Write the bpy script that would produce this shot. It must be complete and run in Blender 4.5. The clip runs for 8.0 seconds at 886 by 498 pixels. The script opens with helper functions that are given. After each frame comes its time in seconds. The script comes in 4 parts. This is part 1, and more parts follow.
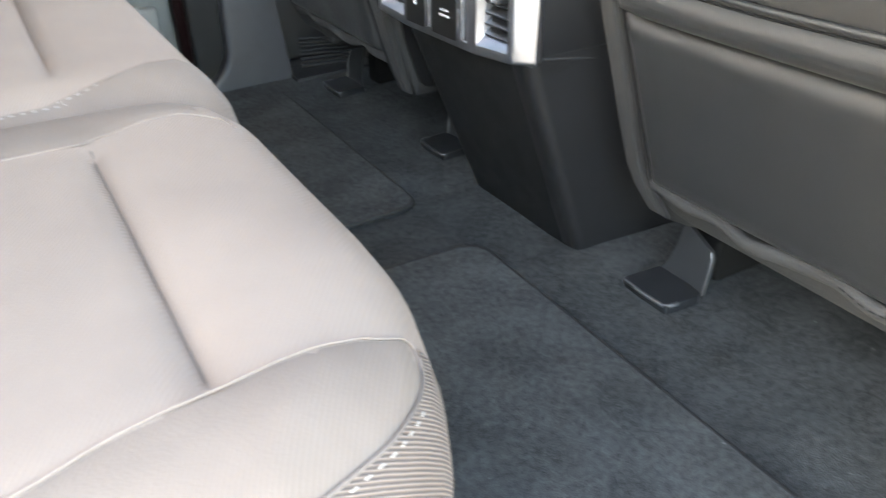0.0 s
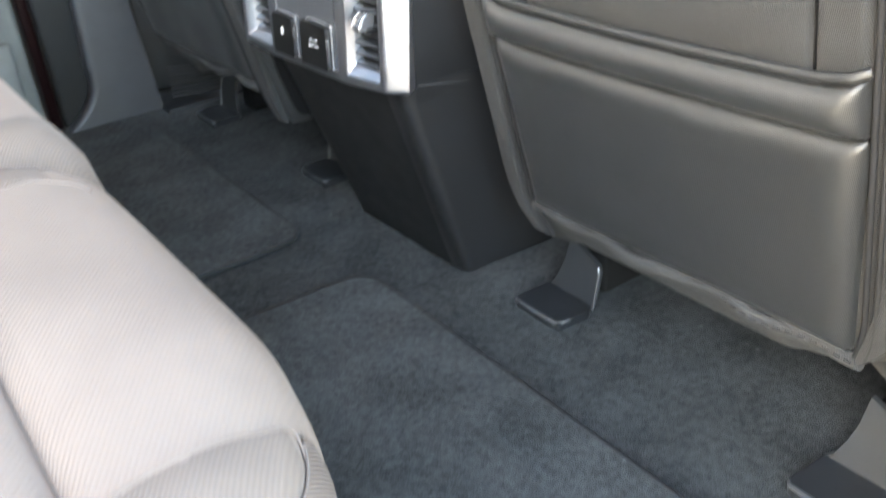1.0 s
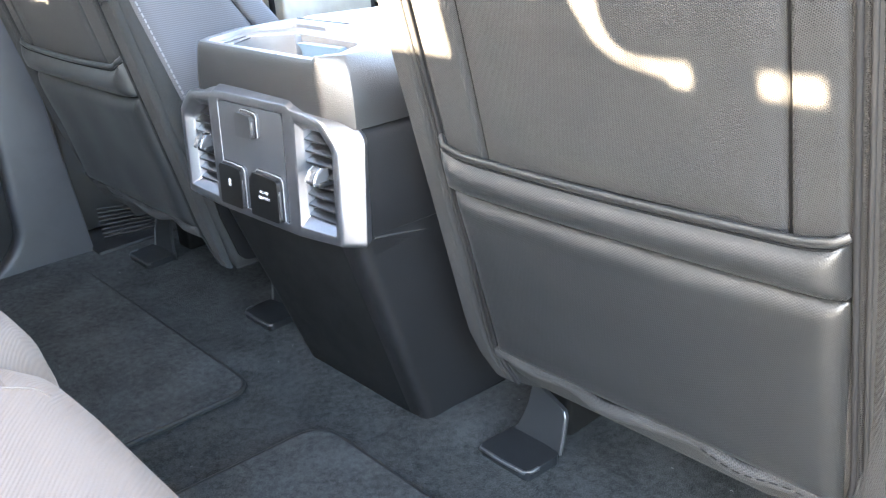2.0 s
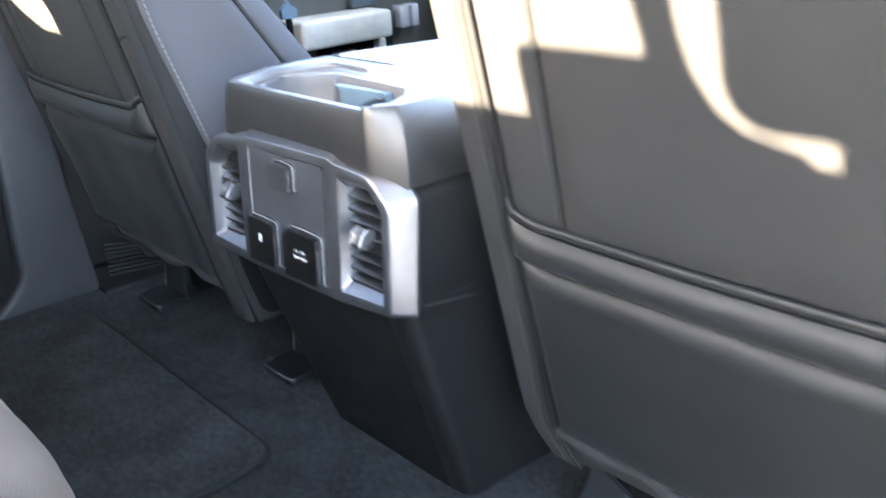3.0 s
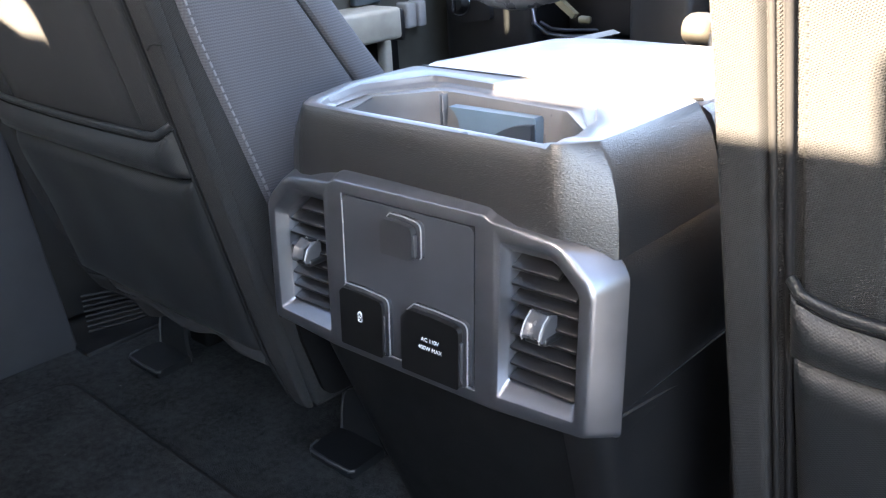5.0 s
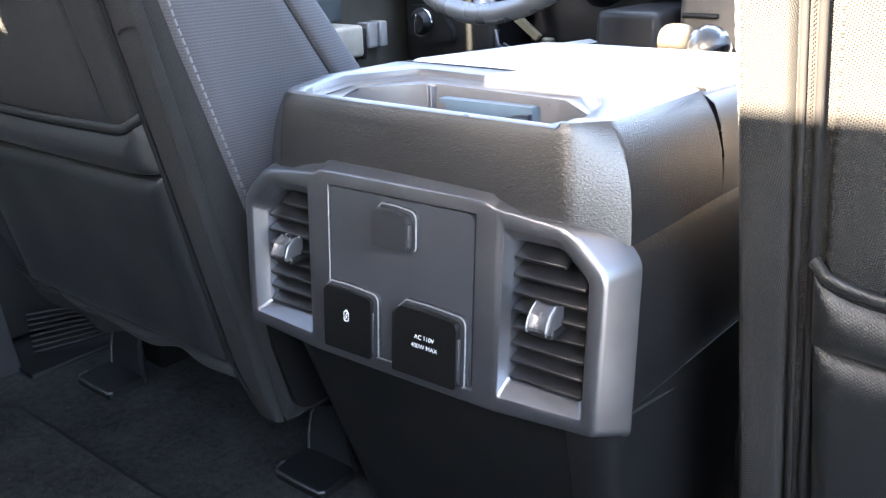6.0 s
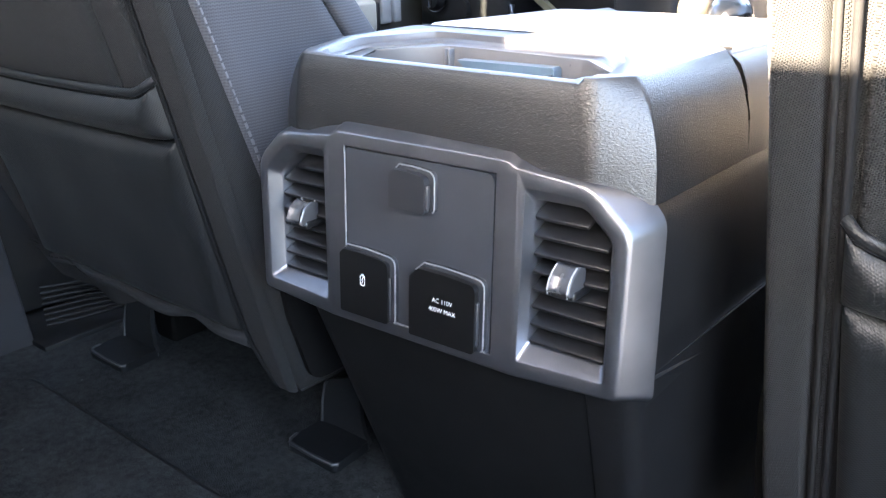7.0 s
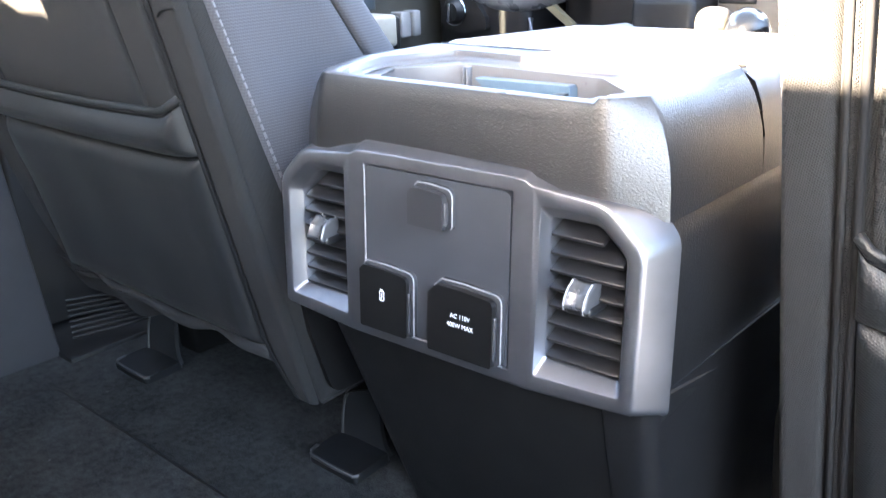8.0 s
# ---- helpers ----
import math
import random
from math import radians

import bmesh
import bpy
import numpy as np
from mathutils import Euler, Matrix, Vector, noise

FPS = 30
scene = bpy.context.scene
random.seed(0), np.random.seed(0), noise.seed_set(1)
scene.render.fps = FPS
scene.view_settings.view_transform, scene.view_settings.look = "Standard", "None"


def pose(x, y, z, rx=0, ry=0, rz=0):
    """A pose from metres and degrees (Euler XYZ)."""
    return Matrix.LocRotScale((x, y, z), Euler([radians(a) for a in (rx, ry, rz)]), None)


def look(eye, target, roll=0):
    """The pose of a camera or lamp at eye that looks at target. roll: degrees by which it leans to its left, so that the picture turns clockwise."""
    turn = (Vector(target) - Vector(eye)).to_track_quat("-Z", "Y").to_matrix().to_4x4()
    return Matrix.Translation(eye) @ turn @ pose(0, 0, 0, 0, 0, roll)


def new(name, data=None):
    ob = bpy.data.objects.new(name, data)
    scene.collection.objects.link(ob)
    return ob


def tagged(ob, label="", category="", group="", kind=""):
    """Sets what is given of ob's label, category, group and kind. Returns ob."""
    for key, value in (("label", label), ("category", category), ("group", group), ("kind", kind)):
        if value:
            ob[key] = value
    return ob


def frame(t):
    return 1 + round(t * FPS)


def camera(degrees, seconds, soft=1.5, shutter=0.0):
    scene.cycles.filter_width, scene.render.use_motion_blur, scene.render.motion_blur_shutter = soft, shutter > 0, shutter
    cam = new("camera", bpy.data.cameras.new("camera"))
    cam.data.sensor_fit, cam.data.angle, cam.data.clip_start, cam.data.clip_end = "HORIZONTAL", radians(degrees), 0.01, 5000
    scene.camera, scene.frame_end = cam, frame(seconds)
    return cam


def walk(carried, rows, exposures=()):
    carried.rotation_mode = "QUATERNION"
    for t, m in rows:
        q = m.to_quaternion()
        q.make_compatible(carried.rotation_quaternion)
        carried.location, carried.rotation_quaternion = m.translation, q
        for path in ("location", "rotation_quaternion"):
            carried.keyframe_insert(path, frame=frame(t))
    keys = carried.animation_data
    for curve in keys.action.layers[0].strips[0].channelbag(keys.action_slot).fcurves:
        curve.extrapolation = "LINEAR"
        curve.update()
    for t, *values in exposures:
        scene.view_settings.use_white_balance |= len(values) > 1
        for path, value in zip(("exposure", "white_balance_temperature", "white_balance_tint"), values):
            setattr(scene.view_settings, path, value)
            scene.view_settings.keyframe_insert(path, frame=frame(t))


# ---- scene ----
cam = camera(53.7, 8.0, 1.2, 0.5)
PATH = [
    (0, (0.855, -0.446, 0.524), (-0.702, 0.334, -0.46), -3.9),
    (0.5, (0.851, -0.426, 0.516), (-0.612, 0.454, -0.526), -3.5),
    (1, (0.837, -0.425, 0.537), (-0.597, 0.561, -0.448), -4.5),
    (1.5, (0.794, -0.43, 0.561), (-0.626, 0.726, -0.242), -4.9),
    (1.7, (0.789, -0.43, 0.563), (-0.622, 0.757, -0.21), -4.6),
    (2.8, (0.726, -0.407, 0.581), (-0.656, 0.809, -0.202), -3.6),
    (3, (0.678, -0.402, 0.583), (-0.721, 0.815, -0.165), -3.4),
    (3.5, (0.558, -0.383, 0.595), (-0.86, 0.828, -0.128), -3.3),
    (4, (0.495, -0.368, 0.591), (-0.907, 0.844, -0.161), -3.5),
    (4.5, (0.439, -0.37, 0.579), (-0.903, 0.905, -0.178), -3.4),
    (5.8, (0.358, -0.374, 0.532), (-0.858, 1.046, -0.179), -2.1),
    (6, (0.356, -0.381, 0.525), (-0.851, 1.061, -0.156), -1.6),
    (6.5, (0.351, -0.383, 0.516), (-0.865, 1.048, -0.173), -1.6),
    (7, (0.349, -0.381, 0.508), (-0.87, 1.037, -0.203), -1.6),
    (7.5, (0.346, -0.383, 0.505), (-0.872, 1.024, -0.226), -1.8),
    (8, (0.355, -0.385, 0.515), (-0.904, 1.008, -0.174), -2.2),
]
EXPOSURES = [(0.0, 6.48, 7100, 8), (1.0, 6.65, 6900, 7), (1.5, 7.0, 6300, 7), (1.7, 6.95, 6300, 8), (2.8, 6.5, 6200, 10), (3.0, 6.22, 6150, 11), (3.5, 5.3, 6100, 12), (4.5, 5.4, 6150, 13), (6.0, 5.8, 6150, 13), (7.0, 5.86, 6100, 13), (7.5, 6.25, 6150, 13), (8.0, 6.45, 6150, 13)]
walk(cam, [(t, look(eye, target, roll)) for t, eye, target, roll in PATH], EXPOSURES)

# ---- light ----
SUN_WAY = Vector((0.12, 1.0, -0.36)).normalized()   # the way that sunlight travels: in through the rear window
world = bpy.data.worlds.new("world")
scene.world = world
world.use_nodes = True
wn = world.node_tree.nodes
sky = wn.new("ShaderNodeTexSky")
sky.sky_type, sky.sun_disc = "NISHITA", False
sky.sun_elevation, sky.sun_rotation = math.asin(-SUN_WAY.z), math.atan2(-SUN_WAY.x, -SUN_WAY.y)
sky.air_density, sky.dust_density = 1.0, 2.0
world.node_tree.links.new(sky.outputs["Color"], wn["Background"].inputs["Color"])
wn["Background"].inputs["Strength"].default_value = 0.072
sun = new("sun", bpy.data.lights.new("sun", "SUN"))
sun.data.energy, sun.data.angle, sun.data.color = 5.0, radians(0.6), (1.0, 0.79, 0.53)
sun.matrix_world = look((0, 0, 6), Vector((0, 0, 6)) + SUN_WAY)
# fill lamp added at the open rear door on the right, on top of the sky
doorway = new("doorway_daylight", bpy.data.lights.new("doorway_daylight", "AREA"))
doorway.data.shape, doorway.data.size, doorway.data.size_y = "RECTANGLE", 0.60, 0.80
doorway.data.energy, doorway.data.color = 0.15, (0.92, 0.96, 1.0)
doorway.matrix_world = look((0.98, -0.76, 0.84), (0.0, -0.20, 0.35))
# fill lamp added in the windscreen opening to brighten the front, besides the sky
windscreen = new("windscreen_daylight", bpy.data.lights.new("windscreen_daylight", "AREA"))
windscreen.data.shape, windscreen.data.size, windscreen.data.size_y = "RECTANGLE", 1.35, 0.50
windscreen.data.energy, windscreen.data.color = 0.40, (0.84, 0.92, 1.0)
windscreen.matrix_world = look((0.0, 0.98, 1.03), (0.0, 0.25, 0.35))


# ---- materials ----
def material(name, colour, rough=0.5, metal=0.0, spec=0.5):
    m = bpy.data.materials.new(name)
    m.use_nodes = True
    b = m.node_tree.nodes["Principled BSDF"]
    b.inputs["Base Color"].default_value = (*colour, 1)
    b.inputs["Roughness"].default_value, b.inputs["Metallic"].default_value = rough, metal
    b.inputs["Specular IOR Level"].default_value = spec
    return m


class Nodes:
    """Short hand for the node tree of one material."""

    def __init__(self, m):
        self.t = m.node_tree
        self.b = m.node_tree.nodes["Principled BSDF"]
        self.coord = self.add("ShaderNodeTexCoord").outputs["Object"]

    def add(self, kind, **props):
        n = self.t.nodes.new(kind)
        for k, v in props.items():
            n.inputs[k.replace("_", " ")].default_value = v
        return n

    def link(self, a, b):
        self.t.links.new(a, b)

    def math(self, op, a, b):
        n = self.t.nodes.new("ShaderNodeMath")
        n.operation = op
        for i, v in enumerate((a, b)):
            if isinstance(v, (int, float)):
                n.inputs[i].default_value = v
            else:
                self.link(v, n.inputs[i])
        return n.outputs[0]

    def noise(self, scale, detail=4.0, vector=None):
        n = self.add("ShaderNodeTexNoise", Scale=scale, Detail=detail)
        self.link(vector or self.coord, n.inputs["Vector"])
        return n.outputs["Fac"]

    def vary(self, colours, fac, low=0.3, high=0.7):
        """Base colour between two colours by a factor."""
        r = self.t.nodes.new("ShaderNodeValToRGB")
        r.color_ramp.elements[0].position, r.color_ramp.elements[1].position = low, high
        r.color_ramp.elements[0].color, r.color_ramp.elements[1].color = (*colours[0], 1), (*colours[1], 1)
        self.link(fac, r.inputs["Fac"])
        self.link(r.outputs["Color"], self.b.inputs["Base Color"])

    def rough(self, fac, low, high):
        n = self.add("ShaderNodeMapRange")
        n.inputs["To Min"].default_value, n.inputs["To Max"].default_value = low, high
        self.link(fac, n.inputs["Value"])
        self.link(n.outputs["Result"], self.b.inputs["Roughness"])

    def bump(self, height, distance, strength=1.0, before=None):
        n = self.add("ShaderNodeBump", Strength=strength, Distance=distance)
        self.link(height, n.inputs["Height"])
        if before:
            self.link(before, n.inputs["Normal"])
        self.link(n.outputs["Normal"], self.b.inputs["Normal"])
        return n.outputs["Normal"]

    def axes(self):
        s = self.add("ShaderNodeSeparateXYZ")
        self.link(self.coord, s.inputs[0])
        return s.outputs[0], s.outputs[1], s.outputs[2]

    def vector(self, x, y, z=0.0):
        c = self.add("ShaderNodeCombineXYZ")
        for i, v in enumerate((x, y, z)):
            if isinstance(v, (int, float)):
                c.inputs[i].default_value = v
            else:
                self.link(v, c.inputs[i])
        return c.outputs[0]


def mesh_fabric(name, dark, light, side=False, pitch=0.0022, relief=0.6):
    """Knitted spacer fabric: rows of small dimples, offset row by row."""
    m = material(name, light, 0.8, 0, 0.18)
    n = Nodes(m)
    x, y, z = n.axes()
    u = y if side else n.math("ADD", x, y)
    drift = n.math("MULTIPLY", n.noise(90.0, 2.0), 0.0011)
    u, v = n.math("ADD", u, drift), n.math("ADD", z, drift)
    # three waves, a third of a turn apart, leave round holes in a honeycomb order
    k = 4 * math.pi / (math.sqrt(3.0) * pitch)
    waves = [n.math("COSINE", n.math("ADD", n.math("MULTIPLY", u, k * math.cos(w)), n.math("MULTIPLY", v, k * math.sin(w))), 0.0) for w in (radians(0), radians(60), radians(120))]
    total = n.math("ADD", n.math("ADD", waves[0], waves[1]), waves[2])
    cell = n.math("SUBTRACT", 0.41, n.math("MULTIPLY", total, 0.137))
    big = n.noise(9.0, 3.0)
    if side:
        # rows of the knit run level along the flank
        rows = n.math("SINE", n.math("MULTIPLY", z, 2 * math.pi / 0.0024), 0.0)
        cell = n.math("ADD", n.math("MULTIPLY", cell, 0.45), n.math("MULTIPLY", n.math("ADD", rows, 1.0), 0.16))
    mix = n.math("ADD", n.math("MULTIPLY", cell, 1.3), n.math("MULTIPLY", big, 0.35))
    n.vary((dark, light), mix, 0.44, 0.78)
    first = n.bump(n.noise(60.0, 3.0), 0.0008, 0.25)
    n.bump(cell, 0.0008, relief, first)
    n.b.inputs["Sheen Weight"].default_value = 0.02
    return m


def rib_fabric(name, a, b, axis, pitch=0.0030, contrast=0.07, depth=0.00025):
    """Woven cloth with fine ribs; axis is the way from rib to rib."""
    m = material(name, a, 0.8, 0, 0.3)
    n = Nodes(m)
    x, y, z = n.axes()
    v = n.math("ADD", n.math("ADD", n.math("MULTIPLY", x, axis[0]), n.math("MULTIPLY", y, axis[1])), n.math("MULTIPLY", z, axis[2]))
    wob = n.math("MULTIPLY", n.noise(25.0, 2.0), 0.0012)
    saw = n.math("SINE", n.math("MULTIPLY", n.math("ADD", v, wob), 2 * math.pi / pitch), 0.0)
    n.vary((b, a), n.math("ADD", n.math("MULTIPLY", saw, contrast), n.noise(14.0, 4.0)), 0.25, 0.75)
    first = n.bump(n.noise(700.0, 2.0), 0.0004, 0.4)
    n.bump(saw, depth, 0.6, first)
    n.b.inputs["Sheen Weight"].default_value = 0.0
    return m


def carpet(name, dark, light, scale):
    m = material(name, light, 0.95, 0, 0.06)
    n = Nodes(m)
    f = n.math("ADD", n.math("ADD", n.math("MULTIPLY", n.noise(scale, 2.0), 0.40), n.math("MULTIPLY", n.noise(120.0, 3.0), 0.30)), n.math("MULTIPLY", n.noise(13.0, 6.0), 0.30))
    n.vary((dark, light), f, 0.40, 0.60)
    first = n.bump(n.noise(5.0, 2.0), 0.006, 0.25)
    n.bump(n.noise(scale * 1.3, 2.0), 0.0035, 1.0, first)
    n.b.inputs["Sheen Weight"].default_value = 0.04
    return m


def plastic(name, colour, rough, grain=900.0, depth=0.0003, spec=0.5, metal=0.0):
    m = material(name, colour, rough, metal, spec)
    n = Nodes(m)
    c2 = tuple(c * 0.8 for c in colour)
    n.vary((c2, colour), n.noise(25.0, 5.0), 0.3, 0.6)
    n.rough(n.noise(40.0, 5.0), rough - 0.07, rough + 0.07)
    if depth:
        n.bump(n.noise(grain, 2.0), depth, 0.6)
    return m


def leather_grain(name, colour, rough, scale=330.0, depth=0.0006, spec=0.5):
    """Moulded grain: flat wrinkles, wider than high, with finer pores on them."""
    m = material(name, colour, rough, 0, spec)
    n = Nodes(m)
    squash = n.add("ShaderNodeVectorMath")
    squash.operation = "MULTIPLY"
    squash.inputs[1].default_value = (1.0, 1.0, 1.9)
    n.link(n.coord, squash.inputs[0])
    wrinkle = n.add("ShaderNodeTexNoise", Scale=scale, Detail=1.5, Roughness=0.4, Distortion=0.25)
    n.link(squash.outputs[0], wrinkle.inputs["Vector"])
    n.vary((tuple(c * 0.78 for c in colour), colour), n.noise(18.0, 4.0), 0.3, 0.7)
    n.rough(n.noise(30.0, 4.0), rough - 0.06, rough + 0.06)
    first = n.bump(n.noise(scale * 4.0, 2.0), 0.0002, 0.5)
    n.bump(wrinkle.outputs["Fac"], depth, 1.0, first)
    return m


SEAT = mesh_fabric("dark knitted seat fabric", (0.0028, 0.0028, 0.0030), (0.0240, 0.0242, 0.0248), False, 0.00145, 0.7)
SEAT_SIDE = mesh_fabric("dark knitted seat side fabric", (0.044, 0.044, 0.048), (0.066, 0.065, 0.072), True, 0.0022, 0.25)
VINYL = mesh_fabric("dark knitted pocket fabric", (0.0056, 0.0060, 0.0065), (0.0104, 0.0111, 0.0119), False, 0.0018, 0.3)
VINYL.node_tree.nodes["Principled BSDF"].inputs["Roughness"].default_value = 0.45
VINYL.node_tree.nodes["Principled BSDF"].inputs["Specular IOR Level"].default_value = 0.5
WELT = plastic("dark seat welt", (0.01125, 0.01125, 0.012), 0.75, 1500.0, 0.0004, 0.12)
WELT_DARK = plastic("black seam and crease shade", (0.0035, 0.0035, 0.0038), 0.8, 1500.0, 0.0003, 0.1)
ZIP = plastic("dark zip tape", (0.010, 0.0099, 0.0102), 0.75, 1500.0, 0.0004, 0.25)
THREAD = plastic("grey sewing thread", (0.10, 0.098, 0.105), 0.6, 2000.0, 0.0)
HEM = mesh_fabric("grey felted hem", (0.014, 0.0142, 0.0148), (0.032, 0.0322, 0.0332))
# near-black for belts, posts and bases; paints shade at recess and side shields
SHADE = plastic("black cloth and painted shade", (0.005, 0.005, 0.0052), 0.9, 900.0, 0.0004, 0.1)
BEIGE = rib_fabric("beige ribbed cloth", (0.152, 0.119, 0.098), (0.127, 0.099, 0.082), (0.52, 0.85, 0.0), 0.0021, 0.06, 0.00015)
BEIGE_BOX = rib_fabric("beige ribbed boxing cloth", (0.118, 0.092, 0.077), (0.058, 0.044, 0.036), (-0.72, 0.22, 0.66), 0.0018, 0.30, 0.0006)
# same hue as the cushion top, set about a quarter darker
BEIGE_END = rib_fabric("darker beige ribbed end cloth", (0.112, 0.088, 0.073), (0.080, 0.062, 0.051), (0.52, 0.85, 0.0), 0.0017, 0.09, 0.00012)
BEIGE_WELT = plastic("beige seam welt", (0.135, 0.107, 0.091), 0.8, 1500.0, 0.0003, 0.15)
# darker taupe that paints the shadow along bench seams
BEIGE_DARK = plastic("taupe seam shadow cloth", (0.088, 0.070, 0.059), 0.8, 1500.0, 0.0003)
WHITE_THREAD = plastic("white sewing thread", (0.215, 0.196, 0.176), 0.6, 2000.0, 0.0)
CARPET = carpet("charcoal floor carpet", (0.0100, 0.0108, 0.0110), (0.045, 0.0484, 0.0490), 650.0)
MAT = carpet("charcoal velour mat", (0.0170, 0.0182, 0.0185), (0.064, 0.0684, 0.0696), 800.0)
MAT_EDGE = plastic("black mat binding", (0.0062, 0.0064, 0.0068), 0.7, 1200.0, 0.0005)
MAT_EDGE_GREY = plastic("dark mat binding", (0.0042, 0.0044, 0.0047), 0.75, 1200.0, 0.0005)
CONSOLE = plastic("black console plastic", (0.0088, 0.0089, 0.0094), 0.44, 1400.0, 0.0004, 0.22)
CONSOLE_SIDE = leather_grain("black grained console plastic", (0.0095, 0.0095, 0.0104), 0.40, 700.0, 0.0003, 0.4)
GRAIN = leather_grain("black grained console leather", (0.0060, 0.0061, 0.0069), 0.39, 720.0, 0.00030, 0.9)
GRAIN.node_tree.nodes["Principled BSDF"].inputs["IOR"].default_value = 1.55
RIM = plastic("dark satin tray rim plastic", (0.099, 0.1008, 0.1098), 0.30, 2000.0, 0.0002)
# pale base stands in for the windscreen's glare on a dark lid
LID = leather_grain("armrest vinyl with painted glare", (0.54, 0.54, 0.56), 0.22, 500.0, 0.0003)
LID.node_tree.nodes["Principled BSDF"].inputs["Specular IOR Level"].default_value = 0.9
TRAY = plastic("grey tray plastic", (0.115, 0.112, 0.115), 0.30, 1500.0, 0.0002)
DIVIDER = plastic("blue-grey rubber", (0.095, 0.138, 0.182), 0.35, 1500.0, 0.0002)
DIVIDER_DARK = plastic("dark blue-grey rubber", (0.022, 0.029, 0.040), 0.40, 1500.0, 0.0002)
SILVER = plastic("dark satin silver paint", (0.215, 0.219, 0.242), 0.34, 2200.0, 0.00005, 0.5, 0.9)
PANEL = plastic("charcoal panel plastic", (0.036, 0.0380, 0.0435), 0.38, 2200.0, 0.00015)
COVER = plastic("black cover plastic", (0.005, 0.005, 0.0052), 0.36, 2200.0, 0.0001)
VENT = plastic("black vent plastic", (0.0105, 0.0105, 0.0115), 0.34, 2200.0, 0.0001)
# two pale greys that paint highlights on cover and panel edges
EDGE = plastic("cover edge in highlight grey", (0.0396, 0.0396, 0.0432), 0.22, 2200.0, 0.0001)
RIM_LINE = plastic("pale plastic and rim highlight", (0.19, 0.19, 0.20), 0.28, 2200.0, 0.0)
USB = plastic("dark cover plastic", (0.022, 0.0225, 0.0250), 0.38, 2200.0, 0.0001)
# chrome's reflections put into colour: grey for tab faces, pale for glints
TAB = plastic("tab chrome in painted grey", (0.11, 0.11, 0.118), 0.26, 2200.0, 0.0, 0.6, 0.5)
GLINT = plastic("pale glint for tab edge and pull", (0.30, 0.30, 0.31), 0.25, 2200.0, 0.0, 0.6)
CHROME = material("bright chrome", (0.36, 0.36, 0.38), 0.20, 1.0)
BRACKET = plastic("dark seat rail plastic", (0.012, 0.0130, 0.0145), 0.36, 1800.0, 0.0002, 0.35)
BRACKET_GREY = plastic("grey seat rail plastic", (0.017, 0.0185, 0.0205), 0.34, 1800.0, 0.0002)
# pale grey that paints the lit edges of the rail covers
LIP = plastic("pale plastic edge highlight", (0.042, 0.044, 0.047), 0.30, 1800.0, 0.0002)
PILLAR = plastic("grey pillar trim plastic", (0.030, 0.0298, 0.033), 0.42, 1600.0, 0.0004)
DOOR_TRIM = plastic("grey door trim plastic", (0.154, 0.1606, 0.154), 0.5, 1600.0, 0.0004)
RUBBER = plastic("black door seal rubber", (0.006, 0.006, 0.0065), 0.6, 1600.0, 0.0003)
MAROON = material("maroon body paint", (0.006, 0.0014, 0.0016), 0.35, 0.0, 0.25)
DASH = plastic("black dashboard plastic", (0.008, 0.008, 0.009), 0.5, 1400.0, 0.0004)
DOOR_OLIVE = plastic("olive-grey door trim plastic", (0.060, 0.058, 0.050), 0.5, 1400.0, 0.0004)
BEZEL = plastic("blue-grey handle plastic", (0.055, 0.068, 0.080), 0.4, 1400.0, 0.0003)
DASH_GREY = plastic("taupe dashboard plastic", (0.165, 0.1496, 0.1276), 0.5, 1400.0, 0.0004)
ARM = plastic("light taupe armrest plastic", (0.38, 0.36, 0.315), 0.45, 1400.0, 0.0004)
# black leather lifted to grey; the windscreen's light is in the base colour
WHEEL = leather_grain("wheel leather lightened for daylight", (0.12, 0.12, 0.12), 0.28, 900.0, 0.0003, 0.9)
HEADLINER = plastic("light grey headliner cloth", (0.55, 0.53, 0.50), 0.9, 900.0, 0.0005)
WALL = plastic("dark cab wall trim", (0.06, 0.06, 0.062), 0.7, 900.0, 0.0004)
WHITE = material("white print", (0.82, 0.82, 0.82), 0.5)
GROUND = plastic("grey asphalt", (0.085, 0.085, 0.087), 0.9, 60.0, 0.004)
CLEAR = material("clear plastic", (0.90, 0.93, 0.96), 0.12)
CLEAR.node_tree.nodes["Principled BSDF"].inputs["Transmission Weight"].default_value = 0.8
CLEAR.node_tree.nodes["Principled BSDF"].inputs["Transmission Weight"].default_value = 1.0
TINT = bpy.data.materials.new("dark tinted glass")
TINT.use_nodes = True
tint_nodes = TINT.node_tree.nodes
tint_mix, tint_clear, tint_gloss = (tint_nodes.new(k) for k in ("ShaderNodeMixShader", "ShaderNodeBsdfTransparent", "ShaderNodeBsdfGlossy"))
tint_clear.inputs["Color"].default_value = (0.45, 0.47, 0.47, 1)
tint_gloss.inputs["Roughness"].default_value = 0.03
tint_mix.inputs["Fac"].default_value = 0.06
TINT.node_tree.links.new(tint_clear.outputs[0], tint_mix.inputs[1])
TINT.node_tree.links.new(tint_gloss.outputs[0], tint_mix.inputs[2])
TINT.node_tree.links.new(tint_mix.outputs[0], tint_nodes["Material Output"].inputs["Surface"])
PEDAL = plastic("olive metal pedal paint", (0.15, 0.135, 0.085), 0.4, 1400.0, 0.0003)
KNOB = plastic("pale leather knob", (0.034, 0.031, 0.026), 0.35, 700.0, 0.0003)


